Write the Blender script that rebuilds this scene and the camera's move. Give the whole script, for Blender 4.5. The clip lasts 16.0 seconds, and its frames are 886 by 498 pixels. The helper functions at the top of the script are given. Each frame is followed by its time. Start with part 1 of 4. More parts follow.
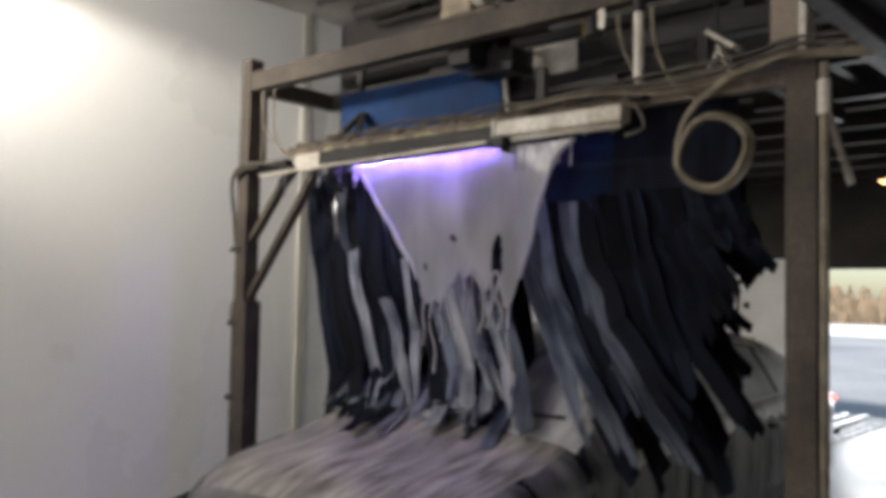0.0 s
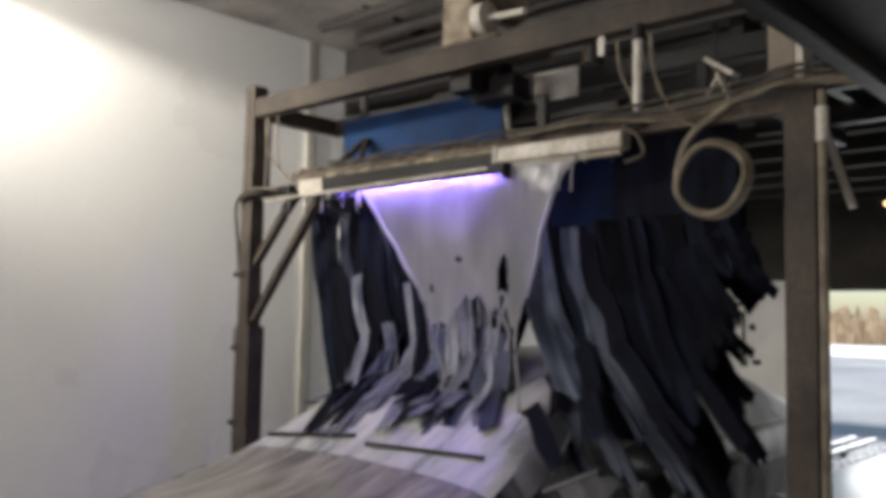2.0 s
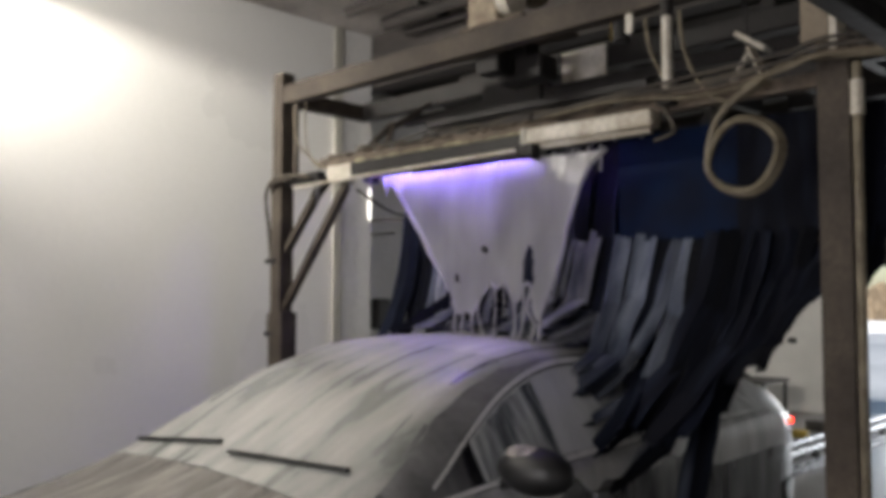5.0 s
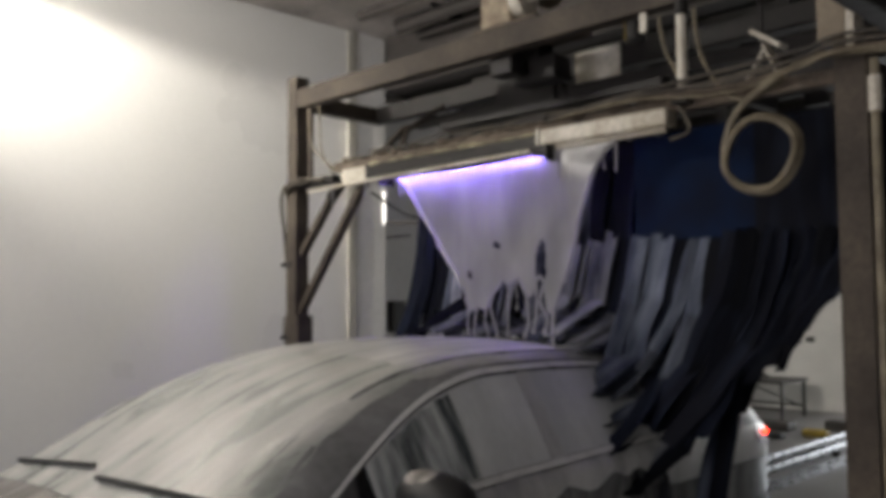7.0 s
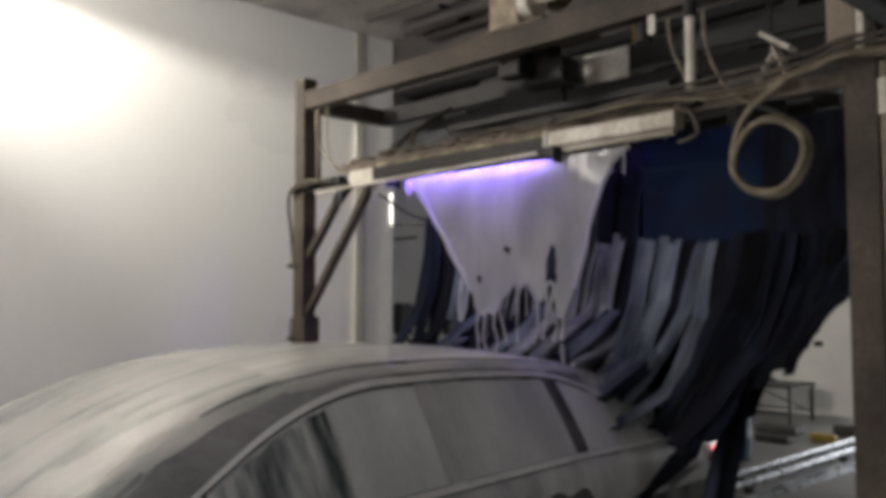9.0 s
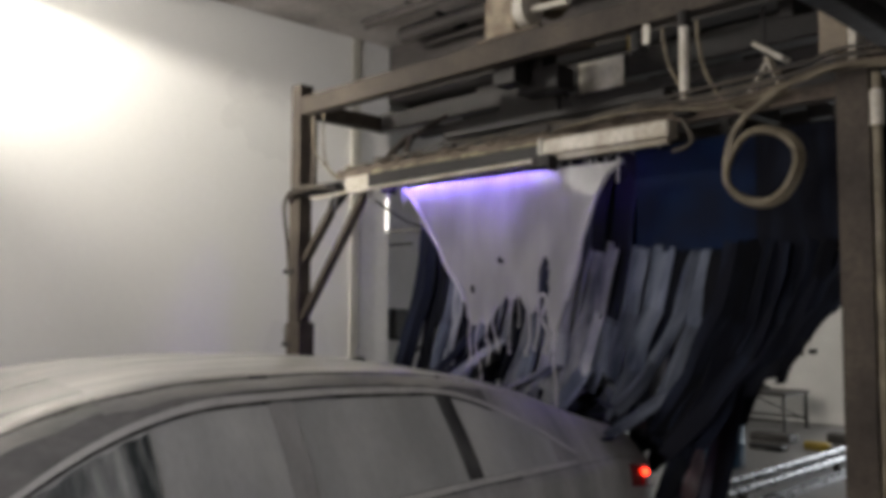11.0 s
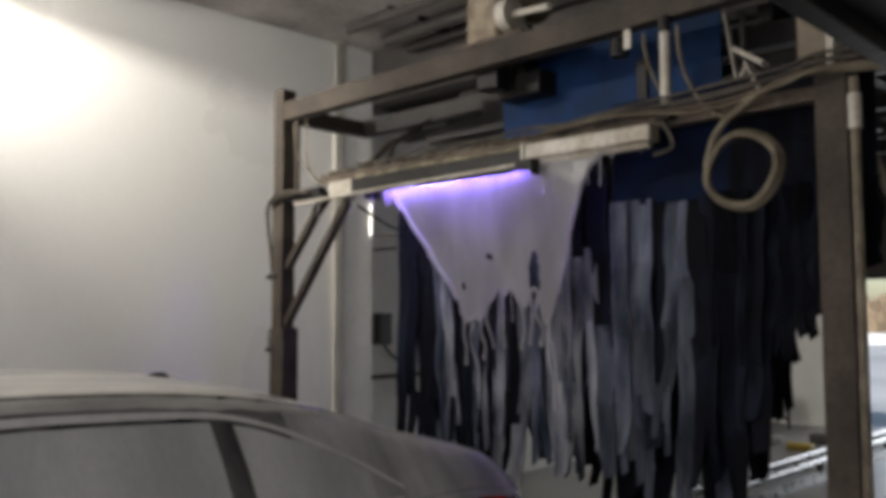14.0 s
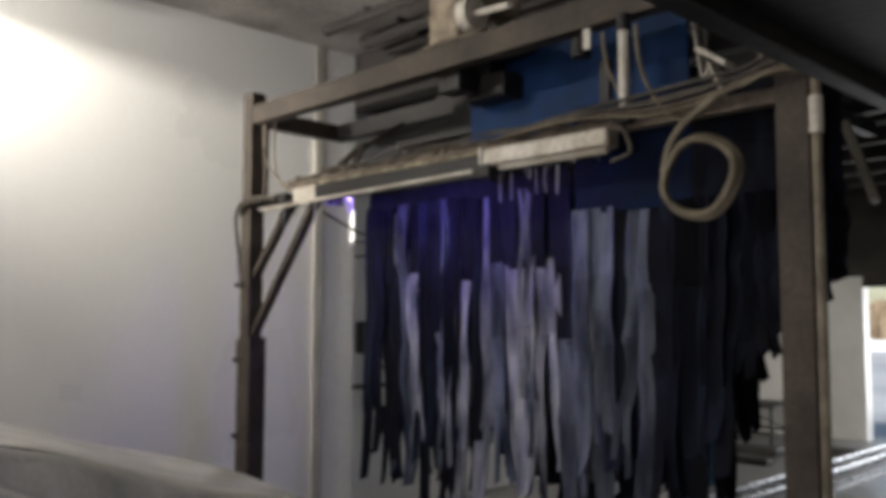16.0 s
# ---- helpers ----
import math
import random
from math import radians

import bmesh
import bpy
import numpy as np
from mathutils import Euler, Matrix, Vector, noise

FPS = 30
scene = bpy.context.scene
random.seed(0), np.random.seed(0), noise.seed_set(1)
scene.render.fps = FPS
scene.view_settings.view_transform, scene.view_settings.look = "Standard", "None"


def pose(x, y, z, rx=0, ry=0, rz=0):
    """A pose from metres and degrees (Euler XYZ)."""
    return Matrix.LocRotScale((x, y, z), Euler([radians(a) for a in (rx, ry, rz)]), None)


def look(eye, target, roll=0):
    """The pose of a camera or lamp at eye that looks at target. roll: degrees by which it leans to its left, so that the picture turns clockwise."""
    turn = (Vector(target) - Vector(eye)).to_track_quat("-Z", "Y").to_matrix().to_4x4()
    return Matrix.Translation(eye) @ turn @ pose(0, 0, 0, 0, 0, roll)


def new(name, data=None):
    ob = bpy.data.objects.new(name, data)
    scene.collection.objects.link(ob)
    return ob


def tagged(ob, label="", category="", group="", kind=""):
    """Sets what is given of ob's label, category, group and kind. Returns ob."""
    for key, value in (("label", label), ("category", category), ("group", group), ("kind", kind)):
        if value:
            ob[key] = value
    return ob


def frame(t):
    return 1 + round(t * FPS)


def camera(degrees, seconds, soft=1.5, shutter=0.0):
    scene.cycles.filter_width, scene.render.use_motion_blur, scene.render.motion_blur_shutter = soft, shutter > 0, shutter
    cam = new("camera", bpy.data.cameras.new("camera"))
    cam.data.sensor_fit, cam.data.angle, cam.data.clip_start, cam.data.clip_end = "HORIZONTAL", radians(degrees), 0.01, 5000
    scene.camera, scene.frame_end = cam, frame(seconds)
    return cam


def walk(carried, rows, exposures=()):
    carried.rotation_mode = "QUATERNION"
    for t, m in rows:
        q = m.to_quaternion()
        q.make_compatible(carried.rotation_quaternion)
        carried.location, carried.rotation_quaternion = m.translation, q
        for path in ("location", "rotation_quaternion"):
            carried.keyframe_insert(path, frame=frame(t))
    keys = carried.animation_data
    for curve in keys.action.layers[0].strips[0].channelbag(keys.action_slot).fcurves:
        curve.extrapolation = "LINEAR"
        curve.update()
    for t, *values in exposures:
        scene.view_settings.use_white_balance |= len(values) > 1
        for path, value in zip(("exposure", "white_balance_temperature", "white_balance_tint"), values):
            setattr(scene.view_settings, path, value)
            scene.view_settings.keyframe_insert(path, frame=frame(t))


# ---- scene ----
cam = camera(54.5, 16.0, soft=5.2, shutter=0.5)
PATH = [
    (0.0, pose(4.415, -3.051, 1.576, 92.929, -1.243, 42.032)),
    (0.5, pose(4.438, -3.036, 1.587, 93.884, -0.352, 41.073)),
    (1.0, pose(4.436, -3.045, 1.589, 93.465, -0.395, 40.618)),
    (1.5, pose(4.444, -3.053, 1.594, 93.483, -0.436, 41.352)),
    (2.0, pose(4.44, -3.049, 1.597, 94.32, -1.143, 42.446)),
    (2.5, pose(4.438, -3.046, 1.585, 94.917, -1.378, 43.538)),
    (3.0, pose(4.432, -3.049, 1.584, 94.33, -1.017, 43.395)),
    (3.5, pose(4.442, -3.04, 1.59, 94.167, -1.342, 43.43)),
    (4.0, pose(4.439, -3.045, 1.594, 93.087, -0.417, 43.703)),
    (5.2, pose(4.438, -3.046, 1.599, 93.2, -0.2, 44.65)),
    (6.5, pose(4.437, -3.048, 1.604, 93.313, 0.083, 45.522)),
    (7.0, pose(4.432, -3.049, 1.597, 93.322, 0.355, 45.48)),
    (7.5, pose(4.436, -3.049, 1.6, 93.467, 0.317, 45.561)),
    (8.0, pose(4.423, -3.043, 1.596, 93.36, 0.358, 45.537)),
    (8.5, pose(4.424, -3.05, 1.597, 93.163, 0.116, 45.671)),
    (9.0, pose(4.429, -3.044, 1.595, 93.48, 0.055, 45.942)),
    (9.5, pose(4.436, -3.045, 1.602, 93.771, -0.023, 46.238)),
    (10.0, pose(4.441, -3.046, 1.6, 94.135, -0.387, 46.058)),
    (11.2, pose(4.444, -3.048, 1.602, 93.75, -0.2, 45.6)),
    (12.5, pose(4.448, -3.049, 1.604, 93.377, 0.087, 45.168)),
    (13.0, pose(4.447, -3.036, 1.602, 93.991, -0.065, 45.134)),
    (13.5, pose(4.446, -3.04, 1.605, 93.962, 0.075, 44.854)),
    (14.0, pose(4.449, -3.049, 1.602, 94.121, 0.113, 44.651)),
    (14.5, pose(4.454, -3.048, 1.608, 94.412, 0.067, 44.835)),
    (15.0, pose(4.456, -3.034, 1.608, 94.446, 0.073, 44.65)),
    (15.5, pose(4.474, -2.891, 1.601, 94.477, 0.63, 44.912)),
    (15.8, pose(4.508, -2.8, 1.625, 94.52, 0.2, 44.67)),
    (16.0, pose(4.528, -2.73, 1.64, 94.37, -0.15, 45.92)),
]
walk(cam, PATH, exposures=[(0.0, 0.3), (4.0, 0.25), (6.5, 0.11), (10.0, 0.11), (12.5, 0.07), (14.5, 0.0), (16.0, 0.1)])

# ---- light ----
world = bpy.data.worlds.new("sky")
scene.world = world
world.use_nodes = True
wn = world.node_tree
sky = wn.nodes.new("ShaderNodeTexSky")
sky.sky_type, sky.sun_disc = "NISHITA", False
sky.sun_elevation, sky.sun_rotation = radians(28), radians(200)
wn.links.new(sky.outputs[0], wn.nodes["Background"].inputs[0])
wn.nodes["Background"].inputs[1].default_value = 0.12
sun = new("sun", bpy.data.lights.new("sun", "SUN"))
sun.data.energy, sun.data.angle, sun.data.color = 4.5, radians(12), (1, 0.96, 0.9)
sun.matrix_world = look((0, 0, 30), (-8, 20, 0))


def area(name, place, target, sx, sy, watts, color, spread=180):
    la = bpy.data.lights.new(name, "AREA")
    la.shape, la.size, la.size_y, la.energy, la.color, la.spread = "RECTANGLE", sx, sy, watts, color, radians(spread)
    ob = new(name, la)
    ob.matrix_world = look(place, target)
    return ob


# the tube over the side wall, the daylight of both tunnel mouths
area("wall_light", (-0.45, -2.6, 3.52), (-0.8, 0.8, 2.9), 0.05, 0.04, 37, (1, 0.95, 0.86), 78)
# unseen fill lamp added to brighten the ceiling and upper wall
area("ceiling_fill", (0.25, -2.7, 3.4), (0.9, 0.9, 3.66), 1.2, 0.06, 52, (1, 0.96, 0.88))
area("exit_daylight", (3.0, -6.9, 1.9), (2.3, 0, 1.1), 2.6, 3.0, 116, (1.0, 0.95, 1.0))
area("entry_daylight", (1.9, 9.9, 1.2), (1.9, 0, 0.6), 3.0, 1.8, 90, (0.97, 0.98, 1.0))
# fill lamp added under the rear roof to brighten the end wall
area("rear_fill_light", (-0.2, 6.2, 3.2), (-0.2, 6.4, 0), 0.3, 1.6, 27, (1, 0.97, 0.92))


# ---- materials ----
def mat(name, base, rough=0.6, metal=0.0, var=0.25, scale=3.0, fine=40.0, bump=0.1, second=None, stain=0.0, coat=0.0, random_mix=0.0, stretch=(1, 1, 1), spec=0.5, along=False):
    m = bpy.data.materials.new(name)
    m.use_nodes = True
    nt = m.node_tree
    b = nt.nodes["Principled BSDF"]
    link = nt.links.new
    co = nt.nodes.new("ShaderNodeTexCoord")
    mp = nt.nodes.new("ShaderNodeMapping")
    mp.inputs["Scale"].default_value = stretch
    if along:
        at = nt.nodes.new("ShaderNodeAttribute")
        at.attribute_name = "cloth_place"
        link(at.outputs["Vector"], mp.inputs[0])
    else:
        link(co.outputs["Object"], mp.inputs[0])
    big = nt.nodes.new("ShaderNodeTexNoise")
    big.inputs["Scale"].default_value, big.inputs["Detail"].default_value = scale, 6
    small = nt.nodes.new("ShaderNodeTexNoise")
    small.inputs["Scale"].default_value, small.inputs["Detail"].default_value = fine, 4
    link(mp.outputs[0], big.inputs[0]), link(mp.outputs[0], small.inputs[0])
    ramp = nt.nodes.new("ShaderNodeValToRGB")
    e = ramp.color_ramp.elements
    e[0].position, e[1].position = 0.38 - 0.1 * stain, 0.66 + 0.05 * stain
    other = second or [c * (1 - var) for c in base]
    e[0].color, e[1].color = (*other, 1), (*base, 1)
    link(big.outputs["Fac"], ramp.inputs[0])
    out = ramp.outputs[0]
    mul = nt.nodes.new("ShaderNodeMix")
    mul.data_type, mul.blend_type = "RGBA", "MULTIPLY"
    mul.inputs[0].default_value = min(1, var * 1.2)
    link(out, mul.inputs[6])
    gr = nt.nodes.new("ShaderNodeValToRGB")
    gr.color_ramp.elements[0].position, gr.color_ramp.elements[1].position = 0.3, 0.65
    gr.color_ramp.elements[0].color = (0.45, 0.45, 0.45, 1)
    link(small.outputs["Fac"], gr.inputs[0])
    link(gr.outputs[0], mul.inputs[7])
    out = mul.outputs[2]
    if random_mix:
        info = nt.nodes.new("ShaderNodeObjectInfo")
        hs = nt.nodes.new("ShaderNodeHueSaturation")
        mr = nt.nodes.new("ShaderNodeMapRange")
        mr.inputs[3].default_value, mr.inputs[4].default_value = 1 - random_mix, 1 + random_mix
        link(info.outputs["Random"], mr.inputs[0]), link(mr.outputs[0], hs.inputs["Value"])
        link(out, hs.inputs["Color"])
        out = hs.outputs[0]
    link(out, b.inputs["Base Color"])
    b.inputs["Roughness"].default_value, b.inputs["Metallic"].default_value = rough, metal
    b.inputs["Coat Weight"].default_value = coat
    b.inputs["Specular IOR Level"].default_value = spec
    rr = nt.nodes.new("ShaderNodeMapRange")
    rr.inputs[3].default_value, rr.inputs[4].default_value = max(0.03, rough - 0.15), min(1, rough + 0.15)
    link(big.outputs["Fac"], rr.inputs[0]), link(rr.outputs[0], b.inputs["Roughness"])
    if bump:
        bp = nt.nodes.new("ShaderNodeBump")
        bp.inputs["Strength"].default_value, bp.inputs["Distance"].default_value = bump, 0.01
        link(small.outputs["Fac"], bp.inputs["Height"]), link(bp.outputs[0], b.inputs["Normal"])
    return m


def glow(name, color, strength):
    m = bpy.data.materials.new(name)
    m.use_nodes = True
    b = m.node_tree.nodes["Principled BSDF"]
    b.inputs["Base Color"].default_value = (*color, 1)
    b.inputs["Emission Color"].default_value = (*color, 1)
    b.inputs["Emission Strength"].default_value = strength
    return m


M_WALL = mat("white_wall_panel", (0.76, 0.75, 0.72), 0.3, 0, 0.04, 0.9, 25, 0.04)
M_WALL_FAR = mat("white_plaster", (0.78, 0.77, 0.74), 0.6, 0, 0.15, 1.5, 30, 0.08)
M_TRIM = mat("cream_trim", (0.50, 0.48, 0.41), 0.45, 0, 0.2, 3, 40, 0.05)
M_CEIL = mat("stained_ceiling", (0.66, 0.615, 0.57), 0.85, 0, 0.35, 1.3, 24, 0.25, (0.34, 0.31, 0.28), 0.2)
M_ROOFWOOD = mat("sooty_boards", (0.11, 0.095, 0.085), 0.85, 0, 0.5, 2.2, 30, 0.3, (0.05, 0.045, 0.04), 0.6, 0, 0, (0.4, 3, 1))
# much darker brown boards for the rear ceiling and upper end wall
M_REARROOF = mat("black_brown_boards", (0.06, 0.052, 0.044), 0.85, 0, 0.5, 2.2, 30, 0.3, (0.02, 0.017, 0.014), 0.6, 0, 0, (0.4, 3, 1))
M_STEEL = mat("grimy_galvanised_steel", (0.085, 0.069, 0.053), 0.65, 0.2, 0.5, 4, 45, 0.35, (0.028, 0.021, 0.016), 0.6, spec=0.3)
M_DARK = mat("oily_black_steel", (0.024, 0.021, 0.02), 0.55, 0.2, 0.4, 5, 50, 0.2, (0.008, 0.007, 0.0065), 0.5, spec=0.3)
M_RUST = mat("rusty_rail", (0.16, 0.125, 0.09), 0.75, 0.1, 0.5, 8, 60, 0.35, (0.05, 0.036, 0.025), 0.6)
M_WHITE = mat("dirty_white_plastic", (0.60, 0.57, 0.50), 0.5, 0, 0.35, 5, 40, 0.12, (0.34, 0.30, 0.23), 0.35)
M_MOSS = mat("foam_scum", (0.42, 0.38, 0.24), 0.8, 0, 0.4, 14, 80, 0.5, (0.2, 0.17, 0.1))
M_HOSE = mat("ivory_hose", (0.21, 0.18, 0.125), 0.5, 0, 0.4, 10, 90, 0.08, (0.10, 0.082, 0.055), spec=0.3)
M_CABLE = mat("grimy_cable", (0.085, 0.07, 0.05), 0.6, 0, 0.4, 10, 90, 0.1, (0.03, 0.024, 0.018))
M_CLOTH = mat("wet_navy_cloth", (0.006, 0.008, 0.015), 0.75, 0, 0.45, 5.0, 120, 0.35, (0.0015, 0.002, 0.005), -0.9, 0, 0.55, (3, 3, 0.35), spec=0.1, along=True)
M_FOAMWHITE = mat("foam_caked_cloth", (0.29, 0.295, 0.31), 0.6, 0, 0.4, 4, 70, 0.45, (0.028, 0.035, 0.055), 0.2, 0, 0.3, (3, 3, 0.8), spec=0.3, along=True)
# a darker tone of the blue cloth, for the right-hand curtain
M_PANEL_DARK = mat("dark_blue_cloth", (0.003, 0.012, 0.042), 0.75, 0, 0.3, 4, 160, 0.25, (0.0015, 0.005, 0.018), 0, 0, 0.6, spec=0.1)
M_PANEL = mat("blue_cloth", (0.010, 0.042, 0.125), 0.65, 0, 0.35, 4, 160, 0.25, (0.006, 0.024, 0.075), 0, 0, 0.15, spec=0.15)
M_FOAMCLOTH = mat("foamy_blue_grey_cloth", (0.115, 0.13, 0.165), 0.6, 0, 0.5, 4, 90, 0.35, (0.008, 0.013, 0.028), 0.2, 0, 0.45, (3, 3, 0.7), spec=0.2, along=True)
M_CAR = mat("foam_streaked_dark_paint", (0.17, 0.17, 0.17), 0.3, 0.0, 0.3, 2.6, 40, 0.15, (0.014, 0.014, 0.016), -0.3, 0.4, 0, (1, 3.4, 0.6))
M_QUARTER = mat("foam_run_paint", (0.66, 0.66, 0.65), 0.4, 0.0, 0.25, 2.6, 45, 0.3, (0.36, 0.36, 0.36), 0.2, 0.2, 0, (1, 3, 0.7))
M_CARTOP = mat("foam_covered_paint", (0.76, 0.75, 0.70), 0.4, 0.0, 0.25, 3.2, 45, 0.35, (0.40, 0.40, 0.385), 0.3, 0.5, 0, (4, 0.6, 1))
M_SCREEN = mat("foam_streaked_windscreen", (0.62, 0.61, 0.565), 0.3, 0.0, 0.25, 3.0, 45, 0.35, (0.32, 0.335, 0.305), 0.1, 0.6, 0, (4, 0.6, 1))
M_HOODFOAM = mat("thin_brown_foam", (0.40, 0.37, 0.33), 0.4, 0.0, 0.3, 5, 50, 0.4, (0.09, 0.08, 0.07), 0.3, 0.3, 0, (4, 0.7, 1))
M_GLASS = mat("foam_coated_glass", (0.74, 0.75, 0.74), 0.35, 0, 0.15, 1.8, 40, 0.15, (0.50, 0.515, 0.515), 0.4, 0.3, 0, (1, 2.4, 0.7))
M_GLASSDARK = mat("foam_dripped_dark_glass", (0.66, 0.68, 0.67), 0.2, 0, 0.25, 3.4, 40, 0.2, (0.06, 0.072, 0.075), -0.1, 0.4, 0, (1, 4, 0.6))
M_RAILFOAM = mat("thin_foam_on_roof_rail", (0.36, 0.355, 0.35), 0.35, 0, 0.25, 4, 50, 0.2, (0.13, 0.13, 0.13), 0.2, 0.3, 0, (1, 0.7, 1))
M_BLACK = mat("black_rubber", (0.012, 0.012, 0.012), 0.5, 0, 0.3, 10, 80, 0.1)
M_CHROME = mat("bright_window_trim", (0.8, 0.8, 0.78), 0.3, 0.0, 0.1, 10, 60, 0.05)
M_RIM = mat("alloy", (0.45, 0.45, 0.45), 0.35, 0.8, 0.2, 10, 60, 0.05)
M_FLOOR = mat("wet_concrete", (0.24, 0.235, 0.225), 0.36, 0, 0.4, 1.2, 30, 0.2, (0.11, 0.105, 0.10), 0.4)
M_GROUND = mat("wet_asphalt_with_snow", (0.55, 0.56, 0.58), 0.5, 0, 0.3, 0.25, 8, 0.2, (0.30, 0.31, 0.33), 0.4)
M_FIELD = mat("dry_grass", (0.45, 0.34, 0.22), 0.95, 0, 0.4, 0.3, 4, 0.4, (0.28, 0.21, 0.14), 0.4)
M_SNOW = mat("snow_bank", (0.85, 0.86, 0.88), 0.8, 0, 0.08, 1, 10, 0.2)
M_BARREL = mat("blue_plastic", (0.02, 0.075, 0.15), 0.4, 0, 0.25, 5, 50, 0.05)
M_TABLE = mat("dark_metal", (0.07, 0.065, 0.06), 0.55, 0.5, 0.4, 6, 50, 0.15)
M_MOTOR = mat("flaking_cream_paint", (0.36, 0.30, 0.21), 0.6, 0.1, 0.5, 9, 50, 0.4, (0.10, 0.065, 0.035), 0.5)
M_YELLOW = mat("yellow_paint", (0.5, 0.35, 0.05), 0.5, 0, 0.3, 9, 60, 0.1)
M_LED = glow("violet_led", (0.26, 0.17, 1.0), 760)
M_RED = glow("red_tail_light", (1.0, 0.02, 0.006), 14)
M_REDDIM = mat("red_lens", (0.25, 0.01, 0.01), 0.2, 0, 0.2, 10, 60, 0.0)
M_TUBE = glow("lit_tube", (1, 0.95, 0.85), 9)
M_GLOWSTRIP = glow("glowing_strip", (1, 0.97, 0.92), 1.6)
M_TAN = mat("tan_painted_steel", (0.25, 0.205, 0.145), 0.6, 0.1, 0.35, 5, 45, 0.25, (0.14, 0.11, 0.075), 0.3)
M_WETSTEEL = mat("wet_bright_steel", (0.34, 0.34, 0.35), 0.28, 0.7, 0.4, 6, 50, 0.15, (0.12, 0.12, 0.125), 0.4)
M_RUSTRUN = mat("rust_run", (0.55, 0.36, 0.18), 0.8, 0, 0.4, 6, 40, 0.1, (0.66, 0.58, 0.48), 0.4, 0, 0, (1, 1, 0.3))
M_WARM = glow("warm_lamp", (1, 0.55, 0.2), 5)


def sheet_material():
    m = mat("falling_foam", (0.44, 0.43, 0.44), 0.2, 0, 0.2, 4, 11, 0.9, (0.27, 0.265, 0.27), 0, 0, 0, (1.6, 1.6, 0.6))
    nt = m.node_tree
    b = nt.nodes["Principled BSDF"]
    out = nt.nodes["Material Output"]
    tr = nt.nodes.new("ShaderNodeBsdfTranslucent")
    tr.inputs[0].default_value = (0.70, 0.69, 0.71, 1)
    mix = nt.nodes.new("ShaderNodeMixShader")
    mix.inputs[0].default_value = 0.4
    clear = nt.nodes.new("ShaderNodeBsdfTransparent")
    mix2 = nt.nodes.new("ShaderNodeMixShader")
    mix2.inputs[0].default_value = 0.22
    nt.links.new(b.outputs[0], mix.inputs[1]), nt.links.new(tr.outputs[0], mix.inputs[2])
    nt.links.new(mix.outputs[0], mix2.inputs[1]), nt.links.new(clear.outputs[0], mix2.inputs[2])
    nt.links.new(mix2.outputs[0], out.inputs[0])
    return m


M_SHEET = sheet_material()


# ---- helpers for meshes ----
def part(name, bm, material, parent=None, label="", smooth=False):
    me = bpy.data.meshes.new(name)
    bm.to_mesh(me)
    bm.free()
    me.materials.append(material)
    if smooth:
        for p in me.polygons:
            p.use_smooth = True
        me.set_sharp_from_angle(angle=radians(42))
    ob = new(name, me)
    ob.parent = parent
    if label:
        tagged(ob, label)
    return ob


def thing(name, label, category, group="", kind="", m=None):
    ob = new(name)
    ob.empty_display_size = 0.1
    if m is not None:
        ob.matrix_world = m
    return tagged(ob, label, category, group, kind)


def box(bm, x0, x1, y0, y1, z0, z1, bevel=0.004, m=None):
    mm = Matrix.Translation(((x0 + x1) / 2, (y0 + y1) / 2, (z0 + z1) / 2)) @ Matrix.Diagonal((x1 - x0, y1 - y0, z1 - z0, 1))
    r = bmesh.ops.create_cube(bm, size=1, matrix=(m @ mm) if m is not None else mm)
    if bevel:
        es = list({e for v in r["verts"] for e in v.link_edges})
        bmesh.ops.bevel(bm, geom=es, offset=bevel, segments=2, affect="EDGES", profile=0.5)
    return bm


def bar(bm, a, b, w, h, bevel=0.003):
    """A square bar from a to b."""
    a, b = Vector(a), Vector(b)
    d = b - a
    q = d.to_track_quat("Z", "Y").to_matrix().to_4x4()
    return box(bm, -w / 2, w / 2, -h / 2, h / 2, 0, d.length, bevel, Matrix.Translation(a) @ q)


def tube(bm, pts, r, n=8, closed=False):
    """A round tube through points, smoothed by a Catmull-Rom curve."""
    P = [Vector(p) for p in pts]
    c = []
    k = len(P)
    for i in range(k if closed else k - 1):
        p0, p1, p2, p3 = (P[(i + j) % k] if closed else P[min(max(i + j, 0), k - 1)] for j in (-1, 0, 1, 2))
        for s in range(6):
            u = s / 6
            c.append(0.5 * ((2 * p1) + (p2 - p0) * u + (2 * p0 - 5 * p1 + 4 * p2 - p3) * u * u + (3 * p1 - p0 - 3 * p2 + p3) * u ** 3))
    if not closed:
        c.append(P[-1])
    rings = []
    for i, p in enumerate(c):
        d = (c[(i + 1) % len(c)] - c[i - 1]) if closed else (c[min(i + 1, len(c) - 1)] - c[max(i - 1, 0)])
        q = d.to_track_quat("Z", "Y").to_matrix()
        rings.append([bm.verts.new(p + q @ Vector((r * math.cos(2 * math.pi * j / n), r * math.sin(2 * math.pi * j / n), 0))) for j in range(n)])
    m = len(rings)
    for i in range(m if closed else m - 1):
        for j in range(n):
            bm.faces.new((rings[i][j], rings[i][(j + 1) % n], rings[(i + 1) % m][(j + 1) % n], rings[(i + 1) % m][j]))
    if not closed:
        bm.faces.new(rings[0][::-1]), bm.faces.new(rings[-1])
    return bm


